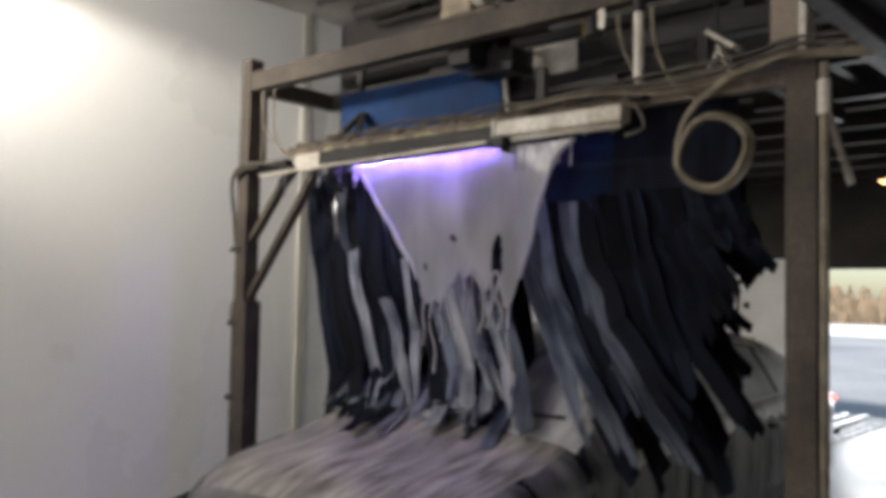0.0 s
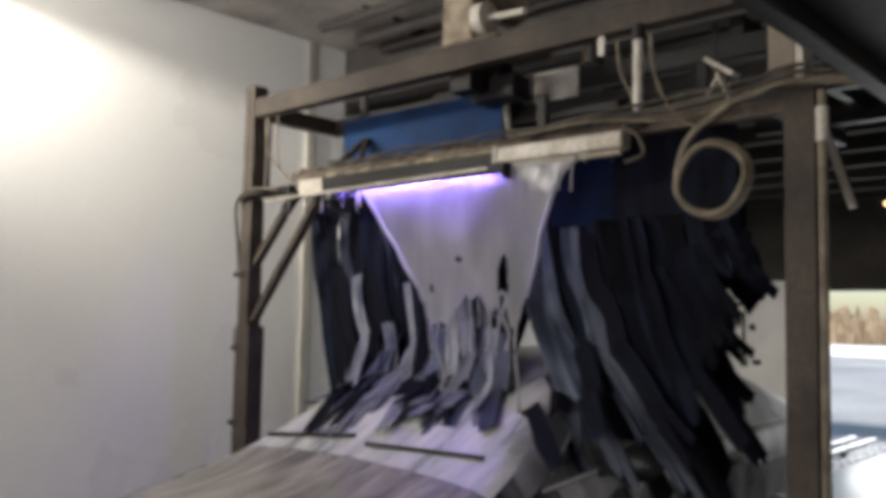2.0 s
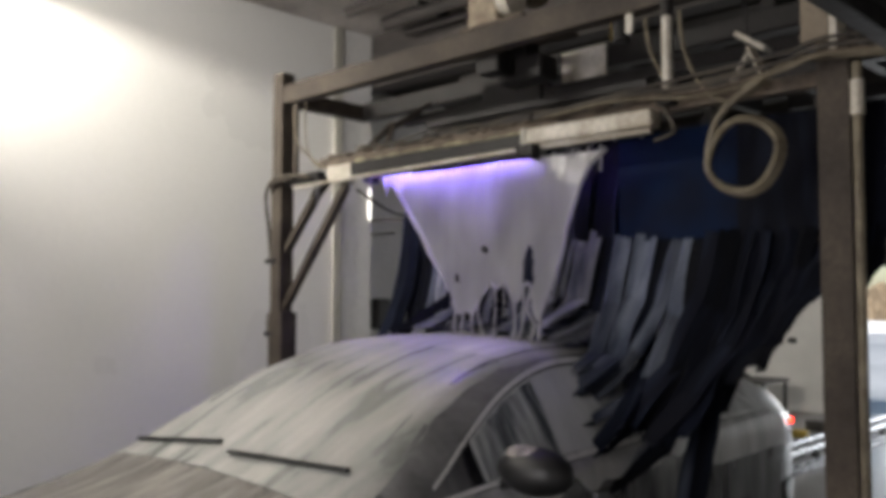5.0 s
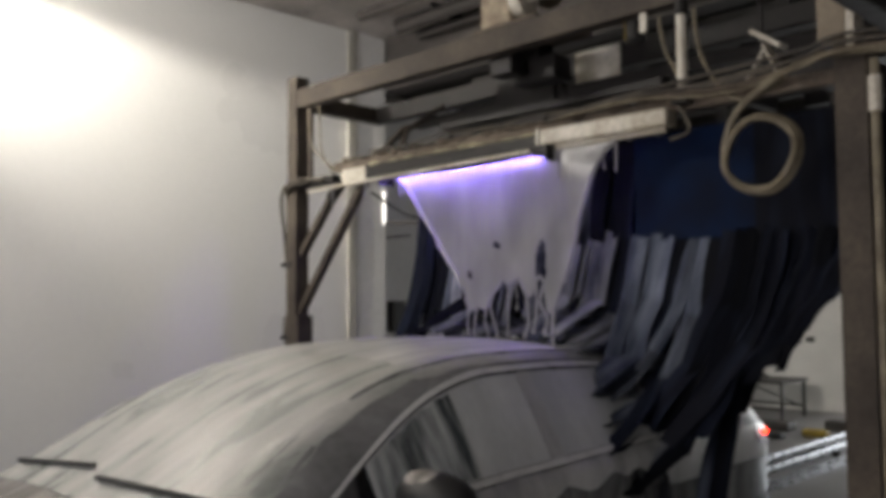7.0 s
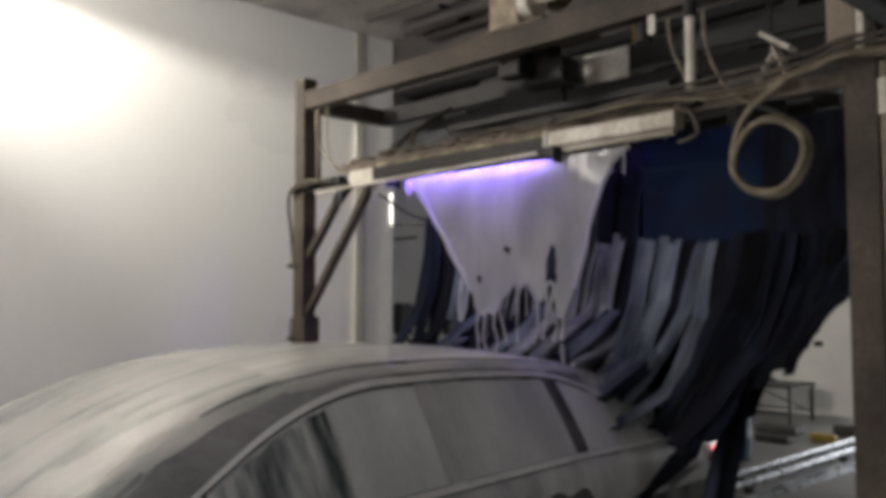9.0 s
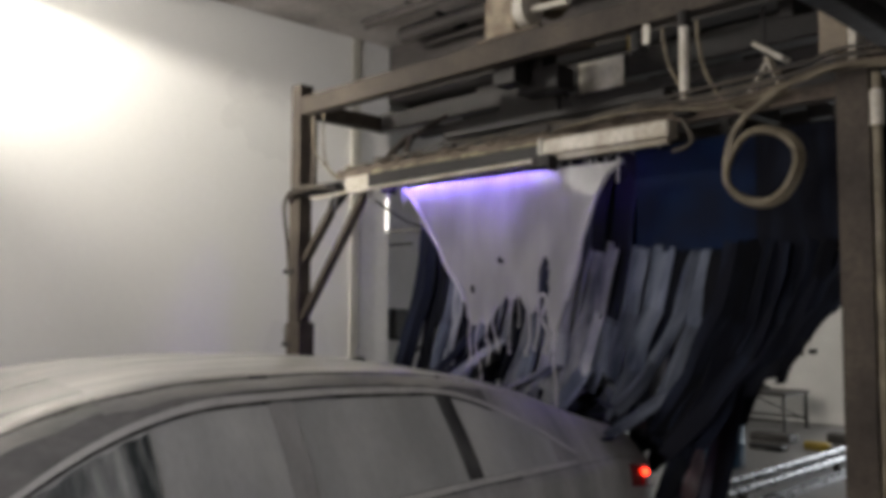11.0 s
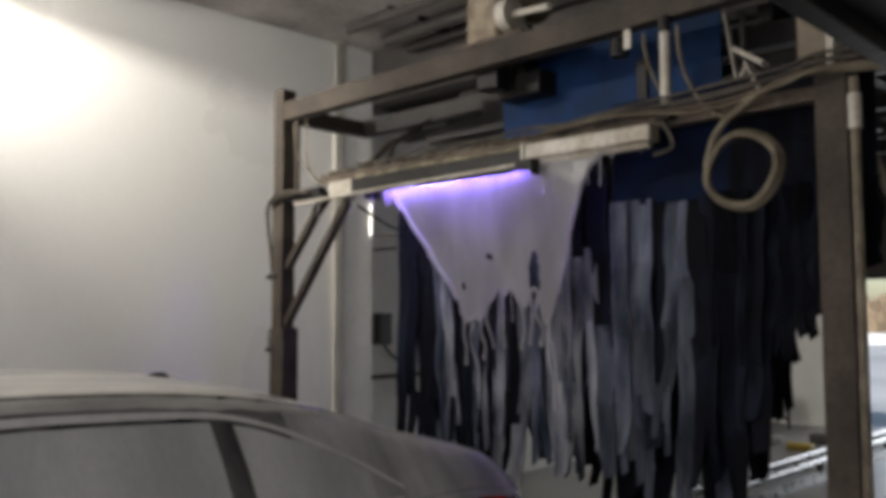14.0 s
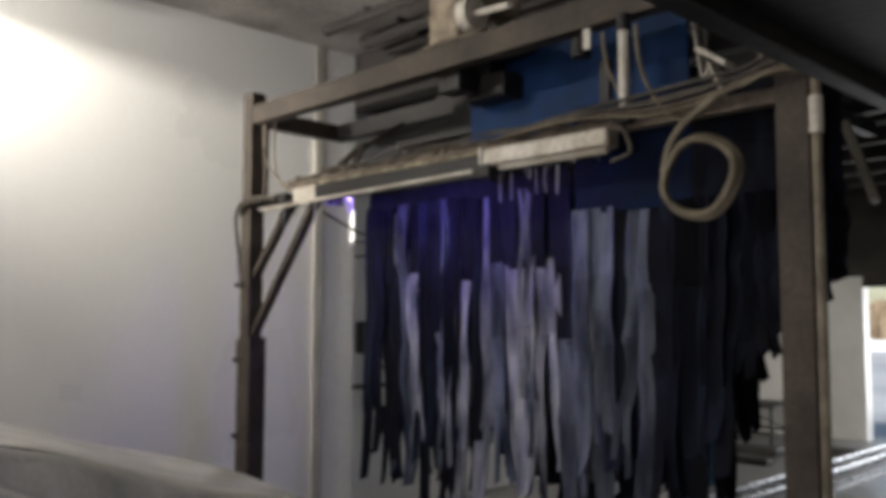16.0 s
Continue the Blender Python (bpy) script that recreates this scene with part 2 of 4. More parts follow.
def cyl(bm, a, b, r, r2=None, n=20):
    a, b = Vector(a), Vector(b)
    d = b - a
    q = d.to_track_quat("Z", "Y").to_matrix().to_4x4()
    bmesh.ops.create_cone(bm, cap_ends=True, segments=n, radius1=r, radius2=r if r2 is None else r2, depth=d.length, matrix=Matrix.Translation((a + b) / 2) @ q)
    return bm


def B():
    return bmesh.new()


def structure(name, bm, material, label, category):
    return tagged(part(name, bm, material), label, category, kind="structure")


# ---- the hall ----
def hall():
    structure("floor", box(B(), -2.9, 5.6, -7, 9.6, -0.2, 0, 0), M_FLOOR, "wet grey concrete floor of the wash hall", "floor")
    w = structure("wall_west", box(B(), -1.0, -0.8, -7, 1.08, 0, 3.7, 0), M_WALL, "glossy white panelled side wall with wet film", "wall")
    for y in (-6.1, -4.9, -3.7, -2.5, -1.3, -0.1):
        part("panel_joint", box(B(), -0.802, -0.799, y - 0.002, y + 0.002, 0, 3.7, 0), M_WALL, w)
    structure("pilaster", box(B(), -1.0, -0.78, 1.08, 1.44, 0, 3.7, 0.006), M_WALL_FAR, "white boxed pilaster on the side wall", "pilaster")
    structure("trim", box(B(), -0.779, -0.765, 1.05, 1.13, 0, 3.7, 0.006), M_TRIM, "cream plastic conduit cover up the pilaster", "trim")
    structure("wall_west_rear", box(B(), -1.3, -1.1, 1.44, 6.5, 0, 3.35, 0), M_WALL_FAR, "white plastered rear side wall", "wall")
    structure("wall_recess_return", box(B(), -2.6, -1.3, 6.3, 6.5, 0, 3.35, 0), M_WALL_FAR, "white plastered return of the rear recess", "wall")
    structure("wall_recess", box(B(), -2.8, -2.6, 6.3, 9.4, 0, 3.35, 0), M_WALL_FAR, "white plastered wall of the rear recess", "wall")
    wn_ = structure("wall_north", box(B(), -2.6, 0.2, 9.2, 9.4, 0, 2.16, 0), M_WALL_FAR, "white plastered end wall with rust stains", "wall")
    bm = B()
    for v in ((-1.79, 1.6), (-1.60, 1.58), (-1.63, 1.18), (-1.68, 1.3), (-1.73, 1.12), (-1.78, 1.36)):
        bm.verts.new((v[0], 9.197, v[1]))
    bm.faces.new(bm.verts[:])
    part("rust_stain", bm, M_RUSTRUN, wn_, "orange rust run on the plaster")
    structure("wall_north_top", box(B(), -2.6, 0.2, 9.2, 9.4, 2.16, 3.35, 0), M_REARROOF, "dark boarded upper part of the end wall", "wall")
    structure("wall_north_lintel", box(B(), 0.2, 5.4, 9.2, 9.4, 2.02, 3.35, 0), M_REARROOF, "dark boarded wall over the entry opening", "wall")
    structure("wall_north_right", box(B(), 3.4, 5.4, 9.2, 9.4, 0, 2.02, 0), M_WALL_FAR, "white plastered wall beside the entry opening", "wall")
    wl = thing("wall_flood_lamp", "white flood lamp with a slanting hood on the side wall", "lamp")
    part("hood", bar(B(), (-0.45, -2.68, 3.575), (-0.45, -2.25, 3.48), 0.5, 0.012), M_WHITE, wl)
    part("case", box(B(), -0.53, -0.37, -2.78, -2.62, 3.44, 3.6), M_TABLE, wl)
    part("arm", box(B(), -0.8, -0.53, -2.73, -2.68, 3.5, 3.54), M_TABLE, wl)
    structure("wall_east", box(B(), 5.4, 5.6, -7, 9.4, 0, 3.7, 0), M_WALL, "white panelled side wall", "wall")
    structure("wall_south_left", box(B(), -1.0, 0.1, -7.2, -7, 0, 3.7, 0), M_WALL, "white wall beside the exit opening", "wall")
    structure("wall_south_right", box(B(), 4.3, 5.6, -7.2, -7, 0, 3.7, 0), M_WALL, "white wall beside the exit opening", "wall")
    structure("wall_south_lintel", box(B(), 0.1, 4.3, -7.2, -7, 3.2, 3.7, 0), M_WALL, "white wall over the exit opening", "wall")
    structure("ceiling", box(B(), -1.0, 5.6, -7.2, 1.45, 3.7, 3.85, 0), M_CEIL, "stained grey ceiling", "ceiling")
    structure("ceiling_step", box(B(), -1.3, 5.6, 1.45, 1.6, 3.28, 3.85, 0), M_ROOFWOOD, "sooty downstand where the ceiling drops", "ceiling")
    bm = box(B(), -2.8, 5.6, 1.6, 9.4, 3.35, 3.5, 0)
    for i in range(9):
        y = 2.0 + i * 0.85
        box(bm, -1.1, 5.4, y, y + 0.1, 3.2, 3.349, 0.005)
    structure("ceiling_rear", bm, M_REARROOF, "dark boarded rear ceiling with joists", "ceiling")
    for y, z, rr in ((0.86, 3.66, 0.035), (1.16, 3.63, 0.05), (1.34, 3.6, 0.03)):
        cp = thing("ceiling_pipe", "sooty dark pipe under the stained ceiling", "pipe", "pipes under the ceiling")
        part("pipe", cyl(B(), (-0.6 + 0.25 * y, y, z), (4.6, y, z), rr), M_ROOFWOOD, cp)
        for x in (0.1, 1.3, 2.5, 3.7):
            part("hanger", box(B(), x, x + 0.03, y - 0.06, y + 0.06, z + rr - 0.005, 3.7, 0.003), M_DARK, cp)
    gr = thing("drain_channel", "steel drain grate in the wet floor", "drain", kind="structure")
    for i in range(60):
        part("slat", box(B(), 2.45, 2.85, -1.0 + i * 0.13, -0.93 + i * 0.13, 0.003, 0.018, 0), M_STEEL, gr)
    # outside
    structure("ground", box(B(), -400, 400, 9.6, 800, -0.3, -0.02, 0), M_GROUND, "pale wet yard outside the entry", "ground")
    structure("ground_south", box(B(), -400, 400, -800, -7.2, -0.3, -0.02, 0), M_GROUND, "pale wet yard outside the exit", "ground")
    bm = B()
    for i in range(700):
        bmesh.ops.create_icosphere(bm, subdivisions=2, radius=1, matrix=Matrix.Translation((-45 + i * 0.13, 47 + random.uniform(0, 9), 0.3)) @ Matrix.Diagonal((random.uniform(.2, .6), 0.4, random.uniform(1.2, 2.5), 1)))
    for v in bm.verts:
        v.co += 0.25 * noise.noise_vector(v.co * 3.1) + 0.2 * noise.noise_vector(v.co * 8)
    tagged(part("dry_bushes", bm, M_FIELD), "tan dry bushes and grass along the yard", "bushes", kind="stuff")
    bm = box(B(), -60, 60, 40, 43, -0.02, 0.45, 0)
    tagged(part("snow_bank", bm, M_SNOW), "white snow bank at the edge of the yard", "snow", kind="structure")


# ---- the curtain gantry ----
def gantry():
    g = thing("wash_gantry", "grimy galvanised steel gantry over the wash lane", "gantry")
    part("post", box(B(), -0.048, 0.048, 0, 0.096, 0, 2.982), M_STEEL, g)
    part("post_sleeve", box(B(), -0.058, 0.082, -0.01, 0.106, 0, 1.5, 0.006), M_STEEL, g, "wider steel sleeve round the foot of the post")
    part("post", box(B(), 3.28, 3.39, 0, 0.11, 0, 2.495), M_STEEL, g)
    part("beam", box(B(), 0.04, 3.33, 0.005, 0.085, 2.785, 2.90), M_STEEL, g, "long front top beam")
    part("beam", box(B(), 0.03, 3.28, 0.66, 0.74, 2.78, 2.89), M_DARK, g, "dark rear top beam")
    part("beam", box(B(), -0.04, 0.03, 0.09, 0.74, 2.785, 2.885), M_STEEL, g)
    part("beam", box(B(), 0.03, 3.25, 0.52, 0.58, 2.98, 3.06), M_DARK, g)
    part("cross_rail", box(B(), 0.05, 0.4, 0.01, 0.07, 2.275, 2.335), M_DARK, g)
    part("cross_rail", box(B(), 0.4, 3.28, 0.02, 0.07, 2.345, 2.40), M_RUST, g, "rusty cross rail")
    part("brace", bar(B(), (0.04, 0.045, 1.52), (0.66, 0.045, 2.27), 0.05, 0.04), M_STEEL, g)
    part("brace", bar(B(), (0.04, 0.05, 1.87), (0.4, 0.05, 2.26), 0.05, 0.04), M_STEEL, g)
    part("bracket", cyl(B(), (0.34, 0.045, 2.2), (0.44, 0.045, 2.28), 0.035), M_DARK, g)
    part("strut", bar(B(), (0.13, 0.05, 2.78), (0.13, 0.05, 2.34), 0.025, 0.025), M_STEEL, g)
    part("strut", bar(B(), (0.72, 0.06, 2.38), (0.66, 0.36, 2.62), 0.03, 0.03), M_STEEL, g)
    part("strut", bar(B(), (0.93, 0.06, 2.38), (0.68, 0.36, 2.62), 0.03, 0.03), M_STEEL, g)
    part("strut", bar(B(), (0.67, 0.36, 2.60), (0.67, 0.68, 2.80), 0.03, 0.03), M_STEEL, g)
    part("side_beam", box(B(), 3.42, 3.80, 0.2, 5.0, 2.50, 2.84), M_DARK, g, "dark side beam running back from the gantry")
    part("side_deck", box(B(), 3.5, 5.3, -6.5, 5.0, 2.84, 2.92), M_DARK, g, "dark deck over the walkway")
    cn = thing("walkway_canopy", "dark steel canopy over the walkway, fixed to the side wall", "canopy")
    part("deck", box(B(), 3.99, 5.398, -6.0, -0.3, 2.06, 2.10), M_DARK, cn)
    part("edge_beam", box(B(), 3.95, 3.988, -6.0, -0.3, 2.03, 2.13), M_DARK, cn)
    part("side_beam", box(B(), 3.4, 3.5, 5.0, 6.0, 2.6, 2.75), M_STEEL, g)
    part("conduit", cyl(B(), (3.415, 0.0, 0.0), (3.415, 0.0, 2.40), 0.016), M_HOSE, g, "pale conduit down the post")
    part("conduit_joint", cyl(B(), (3.415, 0.0, 2.22), (3.415, 0.0, 2.34), 0.022), M_WHITE, g)
    part("post_head", box(B(), 3.226, 3.324, 0.0, 0.10, 2.497, 2.784, 0.006), M_TAN, g, "tan painted post head above the cables")
    part("post_flange", box(B(), 3.326, 3.354, -0.004, 0.09, 2.46, 2.784, 0.003), M_WHITE, g, "white painted flange of the post head")
    # rear rails seen above the lane
    for k, (y, z) in enumerate(((1.0, 2.95), (1.3, 2.85), (1.9, 2.9), (2.6, 2.85))):
        part("roof_rail", box(B(), 0.6 + 0.5 * k, 3.6, y, y + 0.08, z, z + 0.09), M_DARK, g)
    for x, y0, y1, z in ((1.05, 0.74, 2.4, 2.84), (1.95, 0.74, 2.4, 2.80), (2.5, 0.74, 3.0, 2.78), (2.75, 0.74, 3.0, 2.92)):
        part("roof_joist", box(B(), x, x + 0.07, y0, y1, z, z + 0.09), M_DARK, g)
    # drive carriage of the curtains
    d = thing("curtain_drive", "oily black crank drive under the gantry beams", "machine")
    part("housing", box(B(), 1.2, 1.62, 0.56, 0.65, 2.6, 2.86, 0.01), M_DARK, d)
    part("crank_box", box(B(), 1.58, 1.72, 0.09, 0.2, 2.70, 2.86, 0.008), M_DARK, d)
    part("rail", box(B(), 0.5, 3.2, 0.58, 0.64, 2.66, 2.72), M_DARK, d)
    part("rail", box(B(), 0.7, 3.2, 0.58, 0.63, 2.54, 2.59), M_DARK, d)
    part("carriage_plate", box(B(), 0.8, 2.3, 0.5, 1.0, 2.60, 2.64), M_DARK, d)
    part("bracket", box(B(), 2.02, 2.05, 0.62, 0.7, 2.9, 3.02), M_YELLOW, d, "small yellow bracket")
    part("cover", box(B(), 1.70, 1.98, 0.64, 0.655, 2.74, 2.90), M_WHITE, d, "white sheet cover")
    part("gearbox", box(B(), 1.58, 1.86, 0.25, 0.40, 2.68, 2.80, 0.012), M_DARK, d)
    part("terminal_box", box(B(), 1.62, 1.76, 0.26, 0.38, 2.80, 2.88, 0.01), M_DARK, d)
    part("housing", box(B(), 0.88, 1.55, 0.56, 0.64, 2.53, 2.655, 0.01), M_DARK, d)
    part("yoke", bar(B(), (1.15, 0.6, 2.56), (1.45, 0.6, 2.86), 0.05, 0.03), M_DARK, d)
    part("yoke", bar(B(), (1.75, 0.6, 2.56), (1.55, 0.6, 2.86), 0.05, 0.03), M_DARK, d)
    mo = thing("gear_motor", "cream flaking gear motor hung over the beam", "motor")
    part("motor_body", cyl(B(), (1.72, 0.12, 3.2), (1.72, 0.42, 3.2), 0.11), M_MOTOR, mo, smooth=False)
    part("gearbox", box(B(), 1.6, 1.8, 0.0, 0.14, 2.905, 3.2, 0.02), M_MOTOR, mo)
    part("flange", cyl(B(), (1.8, 0.06, 3.02), (1.86, 0.06, 3.02), 0.08), M_WHITE, mo)
    part("shaft", cyl(B(), (1.86, 0.06, 3.02), (2.12, 0.0, 2.98), 0.016), M_WHITE, mo)
    part("mount", box(B(), 1.55, 1.95, 0.0, 0.45, 2.9, 2.915, 0), M_RUST, mo)
    part("mount", box(B(), 1.7, 1.74, 0.2, 0.24, 3.3, 3.7, 0), M_DARK, mo)
    # small pieces over the cross rail
    p = thing("riser_pipe", "white plastic riser pipe clamped to the rail", "pipe")
    part("pipe", cyl(B(), (2.70, -0.005, 2.38), (2.70, -0.005, 2.76), 0.021), M_WHITE, p)
    part("clamp", box(B(), 2.665, 2.735, -0.04, 0.02, 2.36, 2.42), M_DARK, p)
    part("collar", cyl(B(), (2.70, -0.005, 2.72), (2.70, -0.005, 2.785), 0.026), M_DARK, p)
    s = thing("sensor_box", "small dark sensor with a white tag under the beam", "sensor")
    part("case", cyl(B(), (2.42, 0.1, 2.70), (2.42, 0.1, 2.785), 0.04), M_DARK, s)
    part("tag", box(B(), 2.49, 2.525, 0.02, 0.026, 2.70, 2.785, 0.006), M_WHITE, s, "white hanging tag")
    s = thing("angle_bracket", "white folded angle bracket under the roof", "bracket")
    part("plate", bar(B(), (2.95, 0.2, 2.585), (3.02, 0.2, 2.43), 0.075, 0.012), M_WHITE, s)
    part("plate", bar(B(), (2.945, 0.2, 2.57), (2.86, 0.2, 2.44), 0.028, 0.012), M_WHITE, s)
    part("cap", bar(B(), (2.90, 0.2, 2.65), (3.02, 0.2, 2.565), 0.07, 0.02), M_WHITE, s)
    part("stem", bar(B(), (2.93, 0.2, 2.60), (2.93, 0.2, 2.80), 0.02, 0.01), M_DARK, s)
    for x, y0, z0, x1 in ((2.92, 1.3, 2.62, 2.86), (2.86, 1.7, 2.62, 2.98)):
        s = thing("stay_pipe", "pale steel stay pipe behind the gantry", "pipe", "stay pipes")
        part("pipe", cyl(B(), (x, y0, z0), (x1, y0 + 0.05, 2.2), 0.022), M_WHITE, s)


def rain_bar():
    r = thing("rain_bar", "foam rain bar with dark light housing and dripping white edge", "light bar")
    bm = box(B(), 0.78, 2.0, -0.06, 0.018, 2.255, 2.335, 0.01)
    part("housing", bm, M_DARK, r, "dark light housing")
    for i in range(26):
        x = 0.82 + i * 0.045
        bm = B()
        bmesh.ops.create_icosphere(bm, subdivisions=1, radius=1, matrix=Matrix.Translation((x + random.uniform(-.02, .02), -0.02 + random.uniform(-.02, .02), 2.335)) @ Matrix.Diagonal((random.uniform(.03, .06), .025, random.uniform(.008, .026), 1)))
        part("scum", bm, M_MOSS, r, "", True)
    # lip, end plates and cover are added to hide the leds and block their spill
    part("lip", box(B(), 0.95, 2.08, -0.100, -0.095, 2.224, 2.275, 0.001), M_DARK, r, "dark lip added to hide the leds from view")
    for x in (0.945, 2.08):
        part("end_plate", box(B(), x, x + 0.005, -0.100, 0.008, 2.205, 2.275, 0.001), M_DARK, r)
    part("cover", box(B(), 0.95, 2.08, -0.0945, -0.062, 2.262, 2.275, 0.001), M_DARK, r)
    part("drip_pipe", cyl(B(), (0.33, -0.11, 2.228), (2.0, -0.11, 2.25), 0.009), M_WHITE, r)
    bm = box(B(), 0.56, 0.78, -0.045, 0.018, 2.25, 2.335, 0.008)
    part("end_bracket", bm, M_WHITE, r, "white end bracket")
    for i in range(17):
        x = random.uniform(0.45, 1.12) if i < 11 else random.uniform(2.06, 2.42)
        l = random.uniform(0.03, 0.13)
        part("drip", tube(B(), [(x, -0.055, 2.235), (x + random.uniform(-.006, .006), -0.057, 2.235 - l / 2), (x + random.uniform(-.008, .008), -0.055, 2.235 - l)], random.uniform(0.002, 0.0045), 6), M_SHEET, r)
    for i in range(12):
        x = 1.0 + i * 0.085
        part("led", box(B(), x + 0.006, x + 0.026, -0.09, -0.082, 2.240, 2.250, 0.001), M_LED, r)
    for i in range(60):
        x = 0.5 + i * 0.037
        bm = B()
        bmesh.ops.create_icosphere(bm, subdivisions=1, radius=1, matrix=Matrix.Translation((x + random.uniform(-.02, .02), 0.04 + random.uniform(-.03, .02), 2.40)) @ Matrix.Diagonal((random.uniform(.02, .05), .022, random.uniform(.006, .022), 1)))
        part("crust", bm, M_RUST, r, "", True)
    lamp = thing("lamp_channel", "white plastic lamp channel under the rail, unlit", "lamp")
    part("channel", box(B(), 2.02, 2.66, -0.07, 0.018, 2.275, 2.35, 0.014), M_WHITE, lamp)
    part("tube", cyl(B(), (2.05, -0.03, 2.268), (2.64, -0.03, 2.268), 0.014), M_WHITE, lamp)
    for i in range(5):
        x = 2.1 + i * 0.12 + random.uniform(-.02, .02)
        l = random.uniform(0.015, 0.06)
        part("drip", cyl(B(), (x, -0.03, 2.262), (x + random.uniform(-.004, .004), -0.03, 2.262 - l), 0.0025, 0.001, 6), M_SHEET, lamp)
    part("end_cap", box(B(), 2.0, 2.02, -0.075, 0.02, 2.27, 2.355, 0.006), M_TRIM, lamp)


def hoses():
    h = thing("hose_coil", "ivory hose hung as a coil on the rail", "hose")
    c = Vector((3.042, -0.06, 2.113))
    for k, (r, dy) in enumerate(((0.141, 0), (0.132, -0.024))):
        pts = [c + Vector((r * math.cos(a), dy + 0.015 * math.sin(3 * a), r * 0.97 * math.sin(a))) for a in [2 * math.pi * i / 14 for i in range(14)]]
        part("loop", tube(B(), pts, 0.0135, closed=True), M_HOSE, h, smooth=True)
    part("tail", tube(B(), [(2.903, -0.07, 2.14), (2.93, -0.075, 2.23), (2.97, -0.08, 2.285), (3.03, -0.08, 2.33), (3.14, -0.07, 2.395), (3.3, -0.06, 2.43), (3.7, -0.05, 2.38)], 0.014), M_HOSE, h, smooth=True)
    k = thing("air_line", "white air line sagging from the riser pipe", "hose")
    part("line", tube(B(), [(2.765, -0.02, 2.73), (2.768, -0.02, 2.65), (2.785, -0.02, 2.56), (2.821, -0.025, 2.472), (2.89, -0.03, 2.37), (3.0, -0.04, 2.325), (3.12, -0.05, 2.38)], 0.008), M_HOSE, k, smooth=True)
    k = thing("air_line", "thin grey line looped beside the riser pipe", "hose")
    part("line", tube(B(), [(2.6, 0.0, 2.74), (2.604, 0.0, 2.68), (2.627, 0.0, 2.584), (2.676, 0.0, 2.482), (2.70, 0.0, 2.43)], 0.007), M_HOSE, k, smooth=True)
    specs = [(0.009, 0.00, 0.00, M_RUST), (0.007, -0.02, 0.02, M_CABLE), (0.007, 0.02, 0.035, M_CABLE), (0.006, -0.03, -0.015, M_HOSE), (0.007, -0.01, 0.05, M_CABLE)]
    for r, dy, dz, m in specs:
        k = thing("cable", "sagging cable along the rusty cross rail", "cable", "cables on the rail")
        j = random.uniform(-.02, .02)
        part("line", tube(B(), [(2.1, 0.0 + dy, 2.40 + dz * .3), (2.5, -0.03 + dy, 2.41 + dz * .5), (2.9, -0.04 + dy, 2.39 + dz + j), (3.2, -0.06 + dy, 2.41 + dz), (3.35, -0.08 + dy, 2.43 + dz), (3.75, -0.05 + dy, 2.40 + dz)], r), m, k, smooth=True)
    for z, ph, rr in ((2.41, 0.0, 0.007), (2.42, 1.7, 0.005), (2.43, 3.1, 0.006)):
        k = thing("cable", "brown cable lying along the crusted rail", "cable", "cables on the rail")
        part("line", tube(B(), [(0.75 + i * 0.15, 0.01 + 0.022 * math.sin(1.9 * i + ph), z + 0.012 * math.sin(1.3 * i + ph)) for i in range(14)], rr), M_CABLE, k, smooth=True)
    k = thing("cable", "black cable bundle clipped down the steel post", "cable")
    part("line", tube(B(), [(0.2, -0.02, 2.31), (0.02, -0.03, 2.29), (-0.06, 0.02, 2.2), (-0.072, 0.03, 2.0), (-0.07, 0.03, 1.6), (-0.078, 0.04, 1.2), (-0.075, 0.04, 0.3)], 0.017), M_CABLE, k, smooth=True)
    part("line", tube(B(), [(0.35, -0.02, 2.30), (0.1, -0.05, 2.32), (-0.08, -0.02, 2.24), (-0.105, 0.02, 2.0), (-0.09, 0.03, 1.8)], 0.011), M_CABLE, k, smooth=True)
    for z in (0.9, 1.35, 1.8):
        part("clip", box(B(), -0.1, 0.0, -0.012, 0.03, z, z + 0.03, 0.004), M_DARK, k)
    k = thing("cable", "dark cable looping down behind the rail", "cable")
    part("line", tube(B(), [(2.68, 0.0, 2.36), (2.74, -0.03, 2.25), (2.66, -0.04, 2.22)], 0.008), M_CABLE, k, smooth=True)
    k = thing("cable", "thin wire stub on the steel post", "cable")
    part("line", tube(B(), [(-0.06, 0.03, 1.42), (-0.11, 0.02, 1.48), (-0.1, 0.02, 1.36), (-0.06, 0.03, 1.3)], 0.005), M_CABLE, k, smooth=True)
    k = thing("cable", "thin wires hanging between the beam and the rain bar", "cable")
    part("line", tube(B(), [(0.22, 0.05, 2.78), (0.25, 0.04, 2.5), (0.38, 0.03, 2.36), (0.6, 0.0, 2.34)], 0.006), M_HOSE, k, smooth=True)
    part("line", tube(B(), [(0.1, 0.05, 2.78), (0.16, 0.03, 2.55), (0.34, 0.03, 2.4), (0.5, 0.0, 2.33)], 0.006), M_HOSE, k, smooth=True)
    k = thing("cable", "dark cable from the brace to the rear wall", "cable")
    part("line", tube(B(), [(0.7, 0.06, 2.2), (0.5, 0.5, 2.12), (0.0, 1.2, 2.15), (-0.76, 1.4, 2.2)], 0.008), M_CABLE, k, smooth=True)


